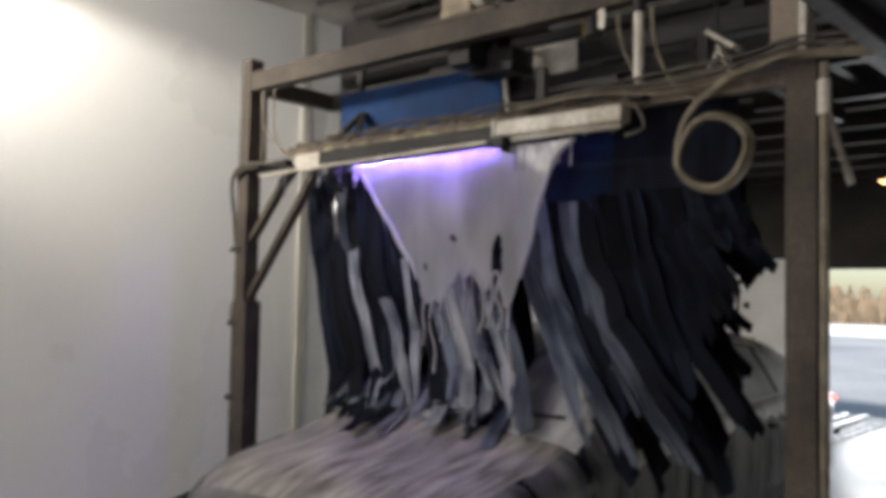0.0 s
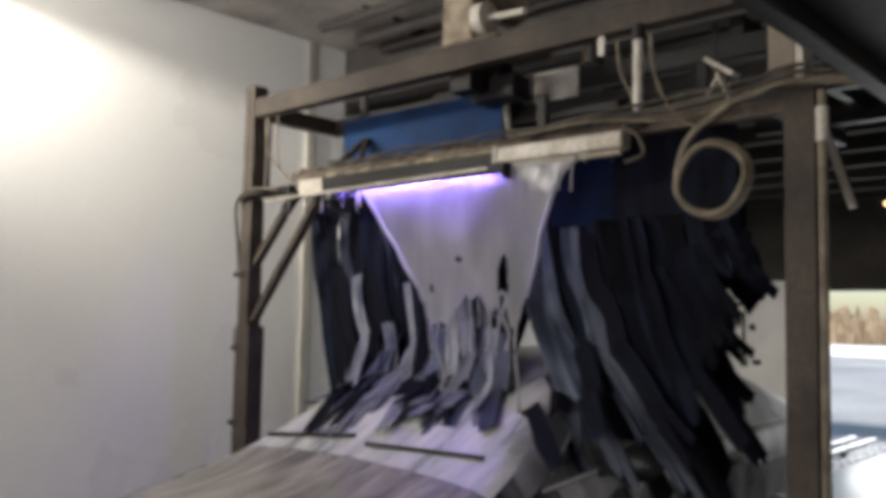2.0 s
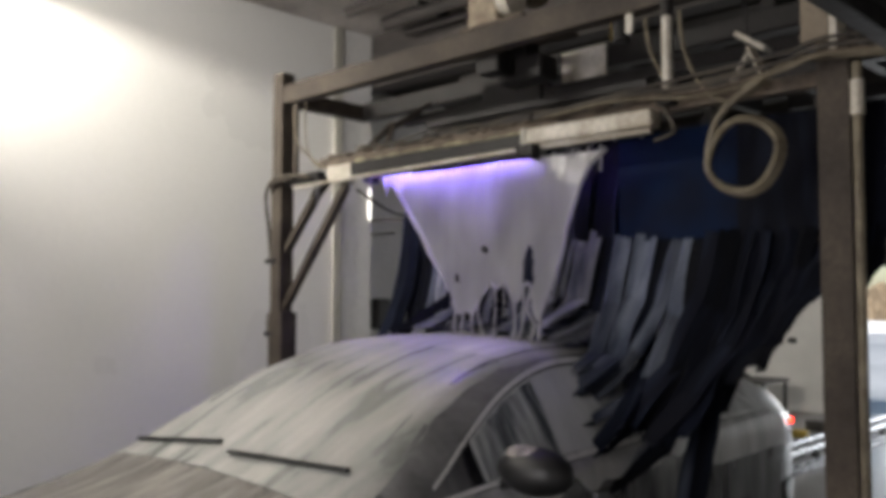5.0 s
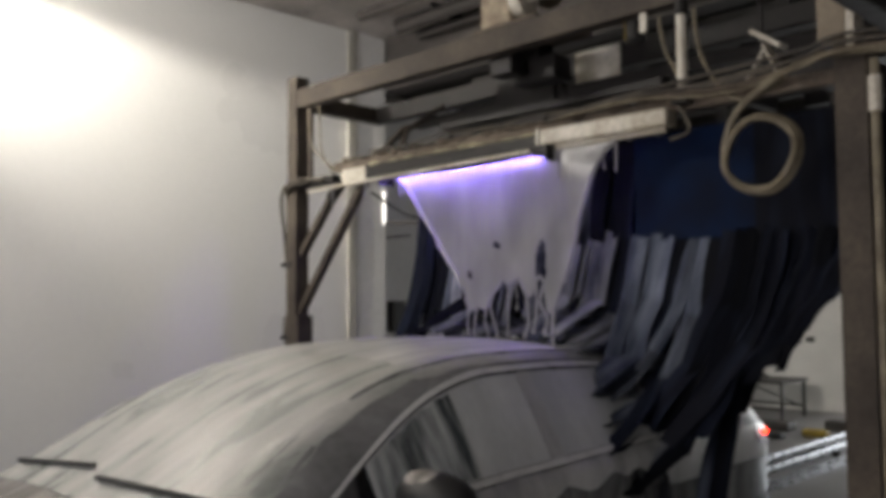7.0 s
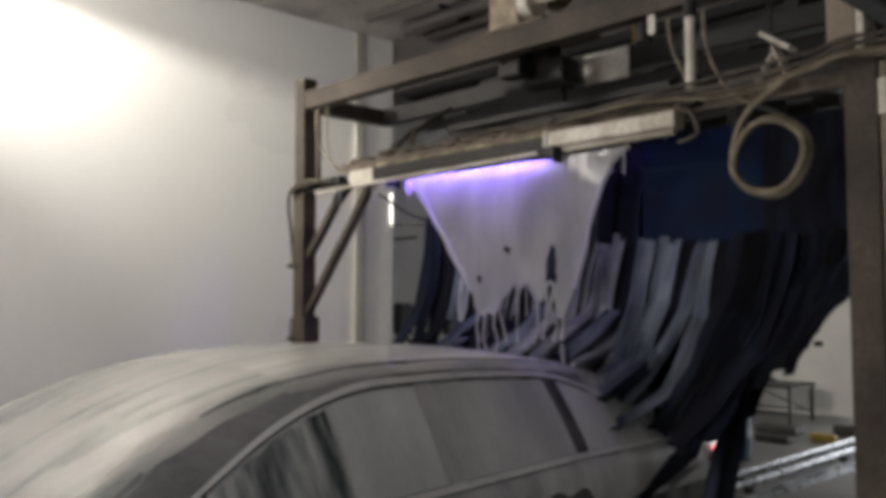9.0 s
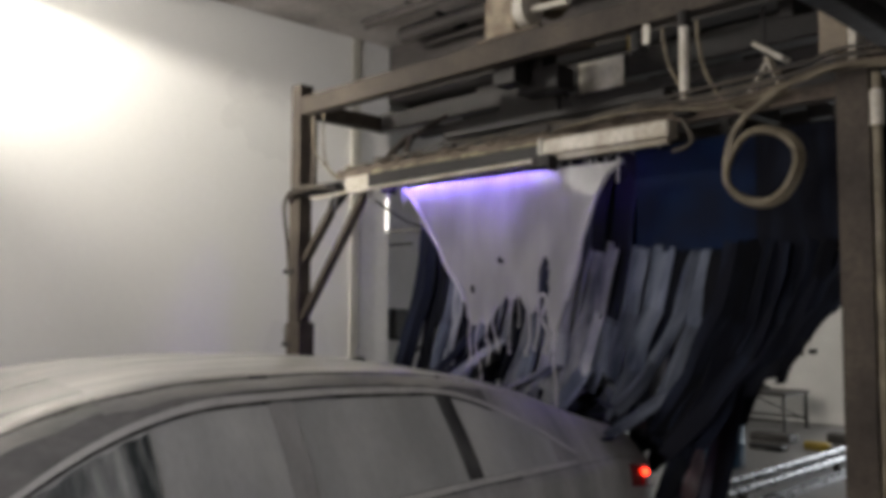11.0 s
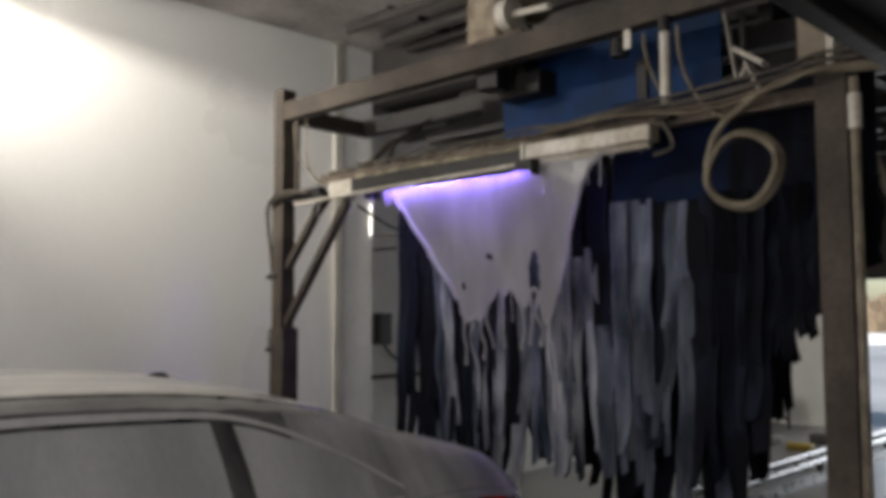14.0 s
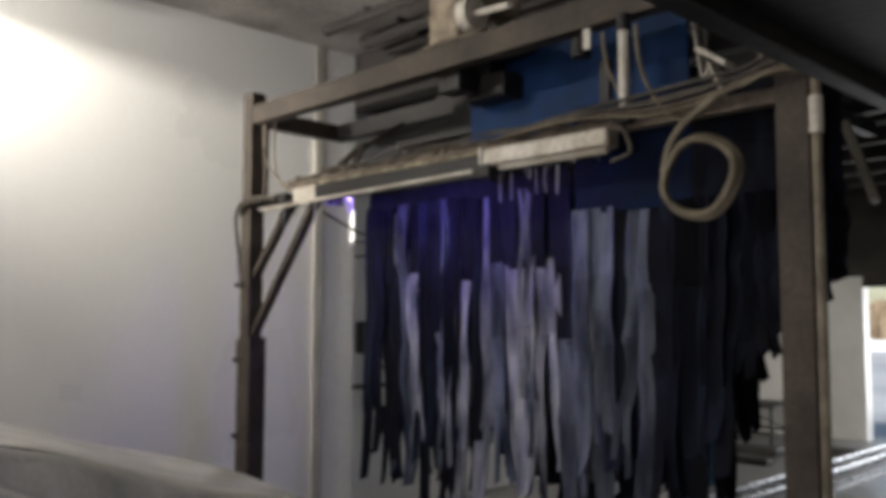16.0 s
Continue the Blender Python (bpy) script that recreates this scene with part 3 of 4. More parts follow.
def far_things():
    b = thing("plastic_barrel", "blue plastic barrel on the wet floor", "barrel")
    bm = B()
    prof = [(0.0, 0.0), (0.19, 0.0), (0.21, 0.03), (0.215, 0.22), (0.222, 0.24), (0.215, 0.26), (0.215, 0.46), (0.222, 0.48), (0.215, 0.5), (0.205, 0.66), (0.19, 0.7), (0.185, 0.68), (0.0, 0.66)]
    rings = [[bm.verts.new((0.09 + r * math.cos(2 * math.pi * j / 24), 5.2 + r * math.sin(2 * math.pi * j / 24), z)) for j in range(24)] for r, z in prof[1:-1]]
    for a, c in zip(rings, rings[1:]):
        for j in range(24):
            bm.faces.new((a[j], a[(j + 1) % 24], c[(j + 1) % 24], c[j]))
    bm.faces.new(rings[0][::-1]), bm.faces.new(rings[-1])
    part("shell", bm, M_BARREL, b, smooth=True)
    t = thing("work_table", "dark metal work table by the end wall", "table")
    part("tabletop", box(B(), -1.40, -0.46, 7.9, 8.66, 0.46, 0.50), M_TABLE, t)
    for x in (-1.36, -0.5):
        for y in (7.94, 8.62):
            part("leg", box(B(), x - 0.02, x + 0.02, y - 0.02, y + 0.02, 0, 0.46), M_TABLE, t)
    part("rail", box(B(), -1.36, -0.5, 7.925, 7.955, 0.12, 0.15), M_TABLE, t)
    part("rail", box(B(), -1.36, -0.5, 8.605, 8.635, 0.12, 0.15), M_TABLE, t)
    part("brace", bar(B(), (-0.95, 7.94, 0.46), (-0.52, 8.6, 0.12), 0.02, 0.02), M_TABLE, t)
    c = thing("folded_tarp", "grey tarp heaped on the work table", "tarp")
    bm = B()
    bmesh.ops.create_icosphere(bm, subdivisions=3, radius=1, matrix=Matrix.Translation((-1.12, 8.3, 0.51)) @ Matrix.Diagonal((0.26, 0.2, 0.09, 1)))
    for v in bm.verts:
        v.co += 0.04 * noise.noise_vector(v.co * 9)
        v.co.z = max(v.co.z, 0.502)
    part("cloth", bm, M_TABLE, c, smooth=True)
    # heap of parts on the floor
    for x, y, sx, sy, h, m in ((-0.3, 7.2, 0.5, 0.25, 0.1, M_TABLE), (0.35, 6.9, 0.28, 0.12, 0.09, M_YELLOW), (-0.05, 6.5, 0.4, 0.15, 0.07, M_BLACK), (0.45, 7.6, 0.5, 0.2, 0.12, M_TABLE)):
        k = thing("floor_clutter", "wet machine parts lying on the floor", "clutter", "parts on the floor")
        part("piece", box(B(), x - sx / 2, x + sx / 2, y - sy / 2, y + sy / 2, 0, h, 0.02), m, k)
    # conveyor guide rails along the lane
    for x in (0.75, 0.98, 2.72, 2.95):
        r = thing("guide_rail", "wet shining steel guide rail along the lane", "rail", "guide rails")
        part("tube", cyl(B(), (x, -6.5, 0.09), (x, 9.0, 0.09), 0.035), M_WETSTEEL, r)
        for i in range(8):
            part("foot", box(B(), x - 0.03, x + 0.03, -6.2 + i * 2, -6.14 + i * 2, 0, 0.06), M_STEEL, r)
    for x in (0.56, 0.66, 0.865, 1.08, 1.18):
        r = thing("track_strip", "wet shining steel strip of the lane track", "rail", "track strips")
        part("strip", box(B(), x - 0.02, x + 0.02, 2.0, 9.0, 0.0, 0.03, 0.004), M_WETSTEEL, r)
    # rear wall fixtures
    k = thing("control_box", "black switch box on the pilaster side", "box")
    part("case", box(B(), -1.1, -1.0, 1.72, 1.86, 1.32, 1.58, 0.012), M_BLACK, k)
    part("lead", tube(B(), [(-1.05, 1.8, 1.32), (-1.0, 1.9, 1.2), (-1.02, 2.05, 1.25), (-1.03, 2.1, 0.9)], 0.012), M_BLACK, k, smooth=True)
    k = thing("control_box", "small black box on the rear wall", "box")
    part("case", box(B(), -1.1, -1.02, 2.3, 2.42, 1.3, 1.6, 0.012), M_BLACK, k)
    part("lead", tube(B(), [(-1.05, 2.36, 1.3), (-1.03, 2.4, 1.1), (-1.02, 2.6, 1.05), (-1.04, 2.8, 1.2), (-1.05, 2.9, 1.7)], 0.012), M_BLACK, k, smooth=True)
    # a bright upright slit, built as a glowing strip beside a dark arm
    k = thing("wall_glow_strip", "small glowing upright strip on the pilaster", "lamp")
    part("tube", box(B(), -0.779, -0.765, 1.410, 1.424, 2.19, 2.46, 0.004), M_GLOWSTRIP, k)
    part("arm", box(B(), -0.76, -0.5, 1.43, 1.45, 2.08, 2.1, 0.004), M_DARK, k)
    k = thing("wall_pipe", "grey pipe along the rear wall", "pipe")
    part("pipe", cyl(B(), (-1.06, 1.5, 1.05), (-1.06, 6.4, 1.05), 0.02), M_CABLE, k)
    k = thing("roof_lamp", "warm lit lamp under the rear roof", "lamp")
    part("shade", box(B(), 1.6, 1.85, 7.2, 7.5, 2.93, 2.97, 0.01), M_TABLE, k)
    part("bulb", box(B(), 1.63, 1.82, 7.23, 7.47, 2.915, 2.93, 0.004), M_WARM, k)
    part("stem", cyl(B(), (1.72, 7.35, 2.97), (1.72, 7.35, 3.35), 0.01), M_TABLE, k)
    k = thing("tube_fixture", "lit tube fixture close to the white wall", "lamp")
    part("tray", box(B(), -0.4, -0.2, -2.7, -1.1, 3.58, 3.7, 0.01), M_WHITE, k)
    part("tube", cyl(B(), (-0.3, -2.65, 3.55), (-0.3, -1.15, 3.55), 0.02), M_TUBE, k)
    # tray added over the rear fill lamp; it holds no glowing tube
    k = thing("rear_fill_tray", "white tray added under the rear roof over the fill lamp", "lamp")
    part("tray", box(B(), -0.3, -0.1, 5.4, 7.0, 3.24, 3.35, 0.01), M_WHITE, k)
    k = thing("conduit", "thin white conduit and switches on the end wall", "conduit")
    part("pipe", cyl(B(), (-1.6, 9.18, 1.71), (-0.81, 9.18, 1.70), 0.022), M_CABLE, k)
    part("pipe", cyl(B(), (-1.6, 9.17, 1.84), (-0.72, 9.17, 1.83), 0.03), M_TABLE, k)
    part("pipe", cyl(B(), (-0.81, 9.18, 1.70), (-0.81, 9.18, 1.02), 0.022), M_CABLE, k)
    part("junction", box(B(), -0.86, -0.76, 9.15, 9.2, 0.93, 1.04, 0.01), M_TABLE, k)
    part("switch", box(B(), -0.68, -0.57, 9.15, 9.2, 0.96, 1.03, 0.008), M_TABLE, k)
    part("switch", box(B(), -0.72, -0.64, 9.15, 9.2, 1.45, 1.54, 0.008), M_TABLE, k)


# ---- the car ----
LANE = 1.55


def lerp_table(tab, s):
    for (a, va), (b, vb) in zip(tab, tab[1:]):
        if s <= b:
            u = (s - a) / (b - a)
            u = max(0, min(1, u))
            return va + (vb - va) * u
    return tab[-1][1]


TOP = [(0, 0.95), (0.06, 1.05), (0.3, 1.11), (0.5, 1.15), (0.7, 1.215), (0.95, 1.31), (1.25, 1.37), (1.5, 1.40), (1.9, 1.42), (2.35, 1.415), (2.65, 1.375), (2.9, 1.30), (3.15, 1.195), (3.55, 0.965), (3.8, 0.88), (4.3, 0.79), (4.55, 0.69), (4.66, 0.59), (4.7, 0.5)]
BELT = [(0, 0.90), (0.5, 0.99), (1.4, 0.985), (2.45, 0.95), (3.45, 0.88), (4.25, 0.73), (4.5, 0.65), (4.7, 0.46)]
WIDE = [(0, 0.62), (0.1, 0.72), (0.25, 0.81), (0.5, 0.86), (1.25, 0.885), (3.65, 0.885), (4.15, 0.86), (4.45, 0.78), (4.7, 0.60)]


def smooth_table(tab, s):
    return sum(lerp_table(tab, s + d) * w for d, w in ((-0.12, .15), (-0.06, .2), (0, .3), (0.06, .2), (0.12, .15)))


def car_section(s):
    """Half section of the body at s metres from its tail: points from the roof's middle to the sill."""
    zt, zb, w = smooth_table(TOP, s), smooth_table(BELT, s), smooth_table(WIDE, s)
    g = max(0.0, min(1.0, (zt - zb) / 0.42))
    wr = w - 0.07 - 0.19 * g
    zb = min(zb, zt - 0.03)
    rail = zt - 0.035 - 0.055 * g
    return [(0, zt), (wr * 0.4, zt - 0.006), (wr * 0.75, zt - 0.022), (wr * 0.92, zt - 0.035), (wr, rail), (wr + (w - 0.045 - wr) * 0.5, (rail + zb) / 2 + 0.012), (w - 0.045, zb), (w - 0.012, zb - 0.035),
            (w, zb - 0.12), (w, 0.62), (w - 0.01, 0.42), (w - 0.05, 0.24), (w - 0.16, 0.18)]


def surface_point(s, k, side=1, out=0.0):
    """A point of the shell: k runs along the half section's points."""
    sec = car_section(s)
    i = min(int(k), len(sec) - 2)
    u = k - i
    x = sec[i][0] + (sec[i + 1][0] - sec[i][0]) * u
    z = sec[i][1] + (sec[i + 1][1] - sec[i][1]) * u
    nx, nz = sec[i + 1][1] - sec[i][1], sec[i + 1][0] - sec[i][0]
    n = math.hypot(nx, nz) or 1
    return Vector((side * (x - nx / n * out), -s, z + nz / n * out))


def shell_patch(outline, side, out, nu=14, nv=6):
    """A thin pane over the shell, between two curves k0(s), k1(s) from s0 to s1."""
    s0, s1, k0, k1 = outline
    bm = B()
    grid = []
    for i in range(nu + 1):
        s = s0 + (s1 - s0) * i / nu
        row = []
        for j in range(nv + 1):
            k = k0(s) + (k1(s) - k0(s)) * j / nv
            row.append(bm.verts.new(surface_point(s, abs(k), side if k >= 0 else -side, out)))
        grid.append(row)
    for i in range(nu):
        for j in range(nv):
            bm.faces.new((grid[i][j], grid[i + 1][j], grid[i + 1][j + 1], grid[i][j + 1]))
    return bm


def arch(s):
    """How far the top edge of the side windows comes down along the section, towards both ends."""
    return 1.66 * max(0.0, s - 2.25) ** 2 + 3.83 * max(0.0, 1.45 - s) ** 2


def build_car():
    c = thing("car", "dark sedan covered in white wash foam", "car")
    bm = B()
    n = 74
    secs = []
    for i in range(n + 1):
        s = 4.7 * i / n
        half = car_section(s)
        ring = [bm.verts.new((-x, -s, z)) for x, z in half[:0:-1]] + [bm.verts.new((x, -s, z)) for x, z in half]
        secs.append(ring)
    for a, b in zip(secs, secs[1:]):
        for j in range(len(a) - 1):
            bm.faces.new((a[j], a[j + 1], b[j + 1], b[j]))
        bm.faces.new((a[-1], a[0], b[0], b[-1]))
    bm.faces.new(secs[0][::-1]), bm.faces.new(secs[-1])
    bmesh.ops.recalc_face_normals(bm, faces=bm.faces)
    body = part("body", bm, M_CAR, c, smooth=True)
    for side in (1, -1):
        part("shoulder_foam", shell_patch((0.08, 1.16, lambda s: 3.5, lambda s: 6.1), side, 0.004, 20, 6), M_QUARTER, c, "foam over the boot shoulder", True)
        part("quarter_foam", shell_patch((0.08, 1.34, lambda s: 6.15, lambda s: 8.3), side, 0.004, 20, 8), M_QUARTER, c, "foam running down the rear wing", True)
    part("hood_foam", shell_patch((3.585, 4.5, lambda s: -3.7 + 0.3 * noise.noise(Vector((s * 6, 1, 0))), lambda s: 3.8 + 0.5 * noise.noise(Vector((s * 6, 4, 0)))), 1, 0.004, 40, 16), M_HOODFOAM, c, "thin brownish foam on the bonnet", True)
    part("windscreen_foam", shell_patch((2.60, 3.58, lambda s: -3.5 - 0.5 * arch(s), lambda s: 3.55 + 0.5 * arch(s) + 0.15 * noise.noise(Vector((s * 9, 7, 0)))), 1, 0.004, 40, 16), M_SCREEN, c, "foam streaked down the windscreen", True)
    part("foam_layer", shell_patch((0.06, 2.60, lambda s: -3.6, lambda s: 3.72 + 0.25 * noise.noise(Vector((s * 9, 3, 0)))), 1, 0.004, 80, 16), M_CARTOP, c, "white wash foam streaked over roof and glass", True)
    for side in (1, -1):
        for s0, s1 in ((0.92, 1.35), (1.42, 2.03), (2.11, 2.95)):
            part("window", shell_patch((s0, s1, lambda s: 4.16 + arch(s), lambda s: 5.86), side, 0.006), M_GLASS, c, "foam-streaked side window", True)
        rag = lambda s: 4.2 + arch(s) + 0.14 * abs(noise.noise(Vector((s * 14, side, 0))))
        part("bare_glass", shell_patch((2.5, 2.93, rag, lambda s: 5.84), side, 0.009, 24, 6), M_GLASSDARK, c, "dark front window glass where the foam has run off", True)
        part("rail_foam", shell_patch((0.95, 3.4, lambda s: 3.5, lambda s: 3.97 + arch(s)), side, 0.003, 40, 3), M_RAILFOAM, c, "thin foam over the roof rail and screen pillar", True)
        part("door_foam", shell_patch((1.3, 3.2, lambda s: 6.08, lambda s: 7.7 + 0.9 * noise.noise(Vector((s * 7, 5 * side, 0)))), side, 0.004, 60, 6), M_QUARTER, c, "foam running down from the belt line", True)
        part("window_trim", shell_patch((0.80, 3.2, lambda s: 3.99 + arch(s), lambda s: 4.11 + arch(s)), side, 0.013, 40, 1), M_CHROME, c, "bright strip over the side windows", True)
        part("window_trim", shell_patch((0.82, 3.3, lambda s: 5.88, lambda s: 6.04), side, 0.013, 30, 1), M_CHROME, c, "bright strip under the side windows", True)
        part("pillar", shell_patch((2.03, 2.11, lambda s: 4.14, lambda s: 5.9), side, 0.008, 2, 4), M_QUARTER, c)
        part("pillar", shell_patch((1.35, 1.42, lambda s: 4.14, lambda s: 5.9), side, 0.008, 2, 4), M_CAR, c)
        for s in (1.38, 2.07, 3.2):
            part("door_seam", shell_patch((s, s + 0.008, lambda t: 6.1, lambda t: 10.5), side, 0.0015, 1, 10), M_BLACK, c)
        for s in (1.55, 2.3):
            p = surface_point(s, 8.1, side, 0.02)
            part("door_handle", box(B(), p.x - 0.012, p.x + 0.012, p.y - 0.09, p.y + 0.09, p.z - 0.015, p.z + 0.015, 0.008), M_CAR, c)
        p = surface_point(2.87, 6.0, side, 0.0)
        mb = B()
        bmesh.ops.create_icosphere(mb, subdivisions=3, radius=1, matrix=Matrix.Translation((p.x + side * 0.15, p.y, p.z + 0.07)) @ Matrix.Diagonal((0.155, 0.095, 0.085, 1)))
        mirror = part("wing_mirror", mb, M_BLACK, c, "dark wing mirror with foam drips", True)
        fb = B()
        bmesh.ops.create_icosphere(fb, subdivisions=3, radius=1, matrix=Matrix.Translation((p.x + side * 0.12, p.y - 0.01, p.z + 0.125)) @ Matrix.Diagonal((0.085, 0.06, 0.034, 1)))
        part("mirror_foam", fb, M_HOODFOAM, mirror, "foam on the mirror cap", True)
        part("mirror_foot", bar(B(), (p.x - side * 0.02, p.y, p.z - 0.02), (p.x + side * 0.08, p.y, p.z + 0.06), 0.05, 0.03), M_BLACK, mirror)
        # lamps
        t = part("tail_light", shell_patch((0.16, 0.48, lambda s: 6.9, lambda s: 8.0), side, 0.006, 8, 4), M_REDDIM, c, "red tail light lens", True)
        q = surface_point(0.34, 7.3, side, 0.012)
        gb = B()
        bmesh.ops.create_icosphere(gb, subdivisions=2, radius=0.015, matrix=Matrix.Translation(q))
        part("lit_lens", gb, M_RED, t, "glowing red lamp", True)
        part("headlight", shell_patch((4.25, 4.55, lambda s: 6.6, lambda s: 8.2), side, 0.006, 8, 4), M_GLASS, c, "foamy headlight", True)
        for s in (1.05, 3.8):
            wx = 0.80 * side
            tyre = B()
            pts = [(wx, -s + 0.24 * math.cos(a), 0.32 + 0.24 * math.sin(a)) for a in [2 * math.pi * i / 16 for i in range(16)]]
            tube(tyre, pts, 0.085, 10, True)
            ty = part("wheel", tyre, M_BLACK, c, "wet black tyre", True)
            rim = cyl(B(), (wx - side * 0.04, -s, 0.32), (wx + side * 0.075, -s, 0.32), 0.19, 0.17, 28)
            part("rim", rim, M_RIM, ty)
    for s0, k0, s1, k1, sd0, sd1 in ((3.43, 2.7, 3.50, 0.1, 1, 1), (3.46, 0.3, 3.50, 2.9, -1, -1)):
        p, q = surface_point(s0, k0, sd0, 0.02), surface_point(s1, k1, sd1, 0.02)
        part("wiper", bar(B(), p, q, 0.022, 0.016), M_BLACK, c)
    fin = B()
    bmesh.ops.create_icosphere(fin, subdivisions=2, radius=1, matrix=Matrix.Translation((0, -1.25, smooth_table(TOP, 1.25))) @ Matrix.Diagonal((0.018, 0.045, 0.02, 1)))
    part("antenna", fin, M_BLACK, c, "small dark roof antenna", True)
    part("number_plate", box(B(), -0.26, 0.26, -0.012, 0.004, 0.74, 0.85, 0.004), M_WHITE, c)
    part("bumper", shell_patch((0.0, 0.5, lambda s: 9.2, lambda s: 10.6), 1, 0.012, 10, 4), M_CAR, c, smooth=True)
    return c


def car_tail(t):
    """Where the car's tail is along the lane."""
    return lerp_table(CAR_ROWS, t)


CAR_ROWS = [(0.0, 3.68), (3.5, 2.65), (7.0, 1.65), (9.0, 1.08), (10.0, 0.79), (12.5, 0.12), (13.5, -0.17), (14.5, -0.46), (16.0, -0.90)]


# ---- curtains ----
def phase(t):
    """The crank's angle: one turn in two seconds, at rest from the twelfth second."""
    if t > 12.2:
        t = 12.55
    elif t > 11.4:
        u = (t - 11.4) / 0.8
        t = 11.4 + 0.8 * u + 0.35 * u * u * (3 - 2 * u)
    return math.pi * (t - 1.8)


STRIPS = []


def cloth_place(ob, along, shift):
    """Continuous cloth coordinates for the pieces of one strip."""
    me = ob.data
    at = me.attributes.new("cloth_place", "FLOAT_VECTOR", "POINT")
    for v, d in zip(me.vertices, at.data):
        d.vector = (v.co.x + shift, v.co.y + shift * 0.7, v.co.z - along)


def cloth_strip(length, width, seed, taper=0.8, wave=0.02, curl=0.1, frayed=False):
    """One hanging strip of cloth with a slight wave and frayed end; its top is at the origin."""
    bm = B()
    rnd = random.Random(seed)
    n = 5
    a, b = rnd.uniform(0, 6), rnd.uniform(0, 6)
    fr, bk = [], []
    for i in range(n + 1):
        u = i / n
        w = width * (1 - (1 - taper) * u)
        ox = wave * math.sin(math.pi * u) * math.sin(a)
        oy = wave * math.sin(math.pi * u) * math.sin(b)
        cur = curl * w
        z = -length * u
        row = [Vector((ox - w / 2, oy + cur, z)), Vector((ox, oy - cur * 0.5, z - (0.03 if frayed and i == n else 0))), Vector((ox + w / 2, oy + cur * 0.7, z + (rnd.uniform(-.05, .05) if frayed and i == n else 0)))]
        fr.append([bm.verts.new(p + Vector((0, -0.004, 0))) for p in row])
        bk.append([bm.verts.new(p + Vector((0, 0.004, 0))) for p in row])
    for i in range(n):
        for j in range(2):
            bm.faces.new((fr[i][j], fr[i + 1][j], fr[i + 1][j + 1], fr[i][j + 1]))
            bm.faces.new((bk[i][j], bk[i][j + 1], bk[i + 1][j + 1], bk[i + 1][j]))
        bm.faces.new((fr[i][0], bk[i][0], bk[i + 1][0], fr[i + 1][0]))
        bm.faces.new((fr[i][2], fr[i + 1][2], bk[i + 1][2], bk[i][2]))
    for j in range(2):
        bm.faces.new((fr[n][j], bk[n][j], bk[n][j + 1], fr[n][j + 1]))
    return bm


def strip_tails(length, width, seed):
    """The torn end of a strip: two or three narrow tails of unequal length."""
    rnd = random.Random(seed)
    k = rnd.choice((1, 2, 2))
    bm = B()
    w = width / k
    for i in range(k):
        x = -width / 2 + w * (i + 0.5)
        l = length * rnd.uniform(0.7, 1.1)
        bend, side = rnd.uniform(-0.05, 0.05), rnd.uniform(-0.03, 0.03)
        fr, bk = [], []
        for j in range(5):
            u = j / 4
            hw = w * 0.53 * (1 - 0.25 * u * u)
            c = Vector((x + side * u * u, bend * u * u, -l * u))
            fr.append([bm.verts.new(c + Vector((s * hw, -0.003, 0.012 * s * u))) for s in (-1, 1)])
            bk.append([bm.verts.new(c + Vector((s * hw, 0.003, 0.012 * s * u))) for s in (-1, 1)])
        for j in range(4):
            bm.faces.new((fr[j][0], fr[j + 1][0], fr[j + 1][1], fr[j][1]))
            bm.faces.new((bk[j][0], bk[j][1], bk[j + 1][1], bk[j + 1][0]))
            bm.faces.new((fr[j][0], bk[j][0], bk[j + 1][0], fr[j + 1][0]))
            bm.faces.new((fr[j][1], fr[j + 1][1], bk[j + 1][1], bk[j][1]))
        bm.faces.new((fr[4][0], bk[4][0], bk[4][1], fr[4][1]))
    return bm


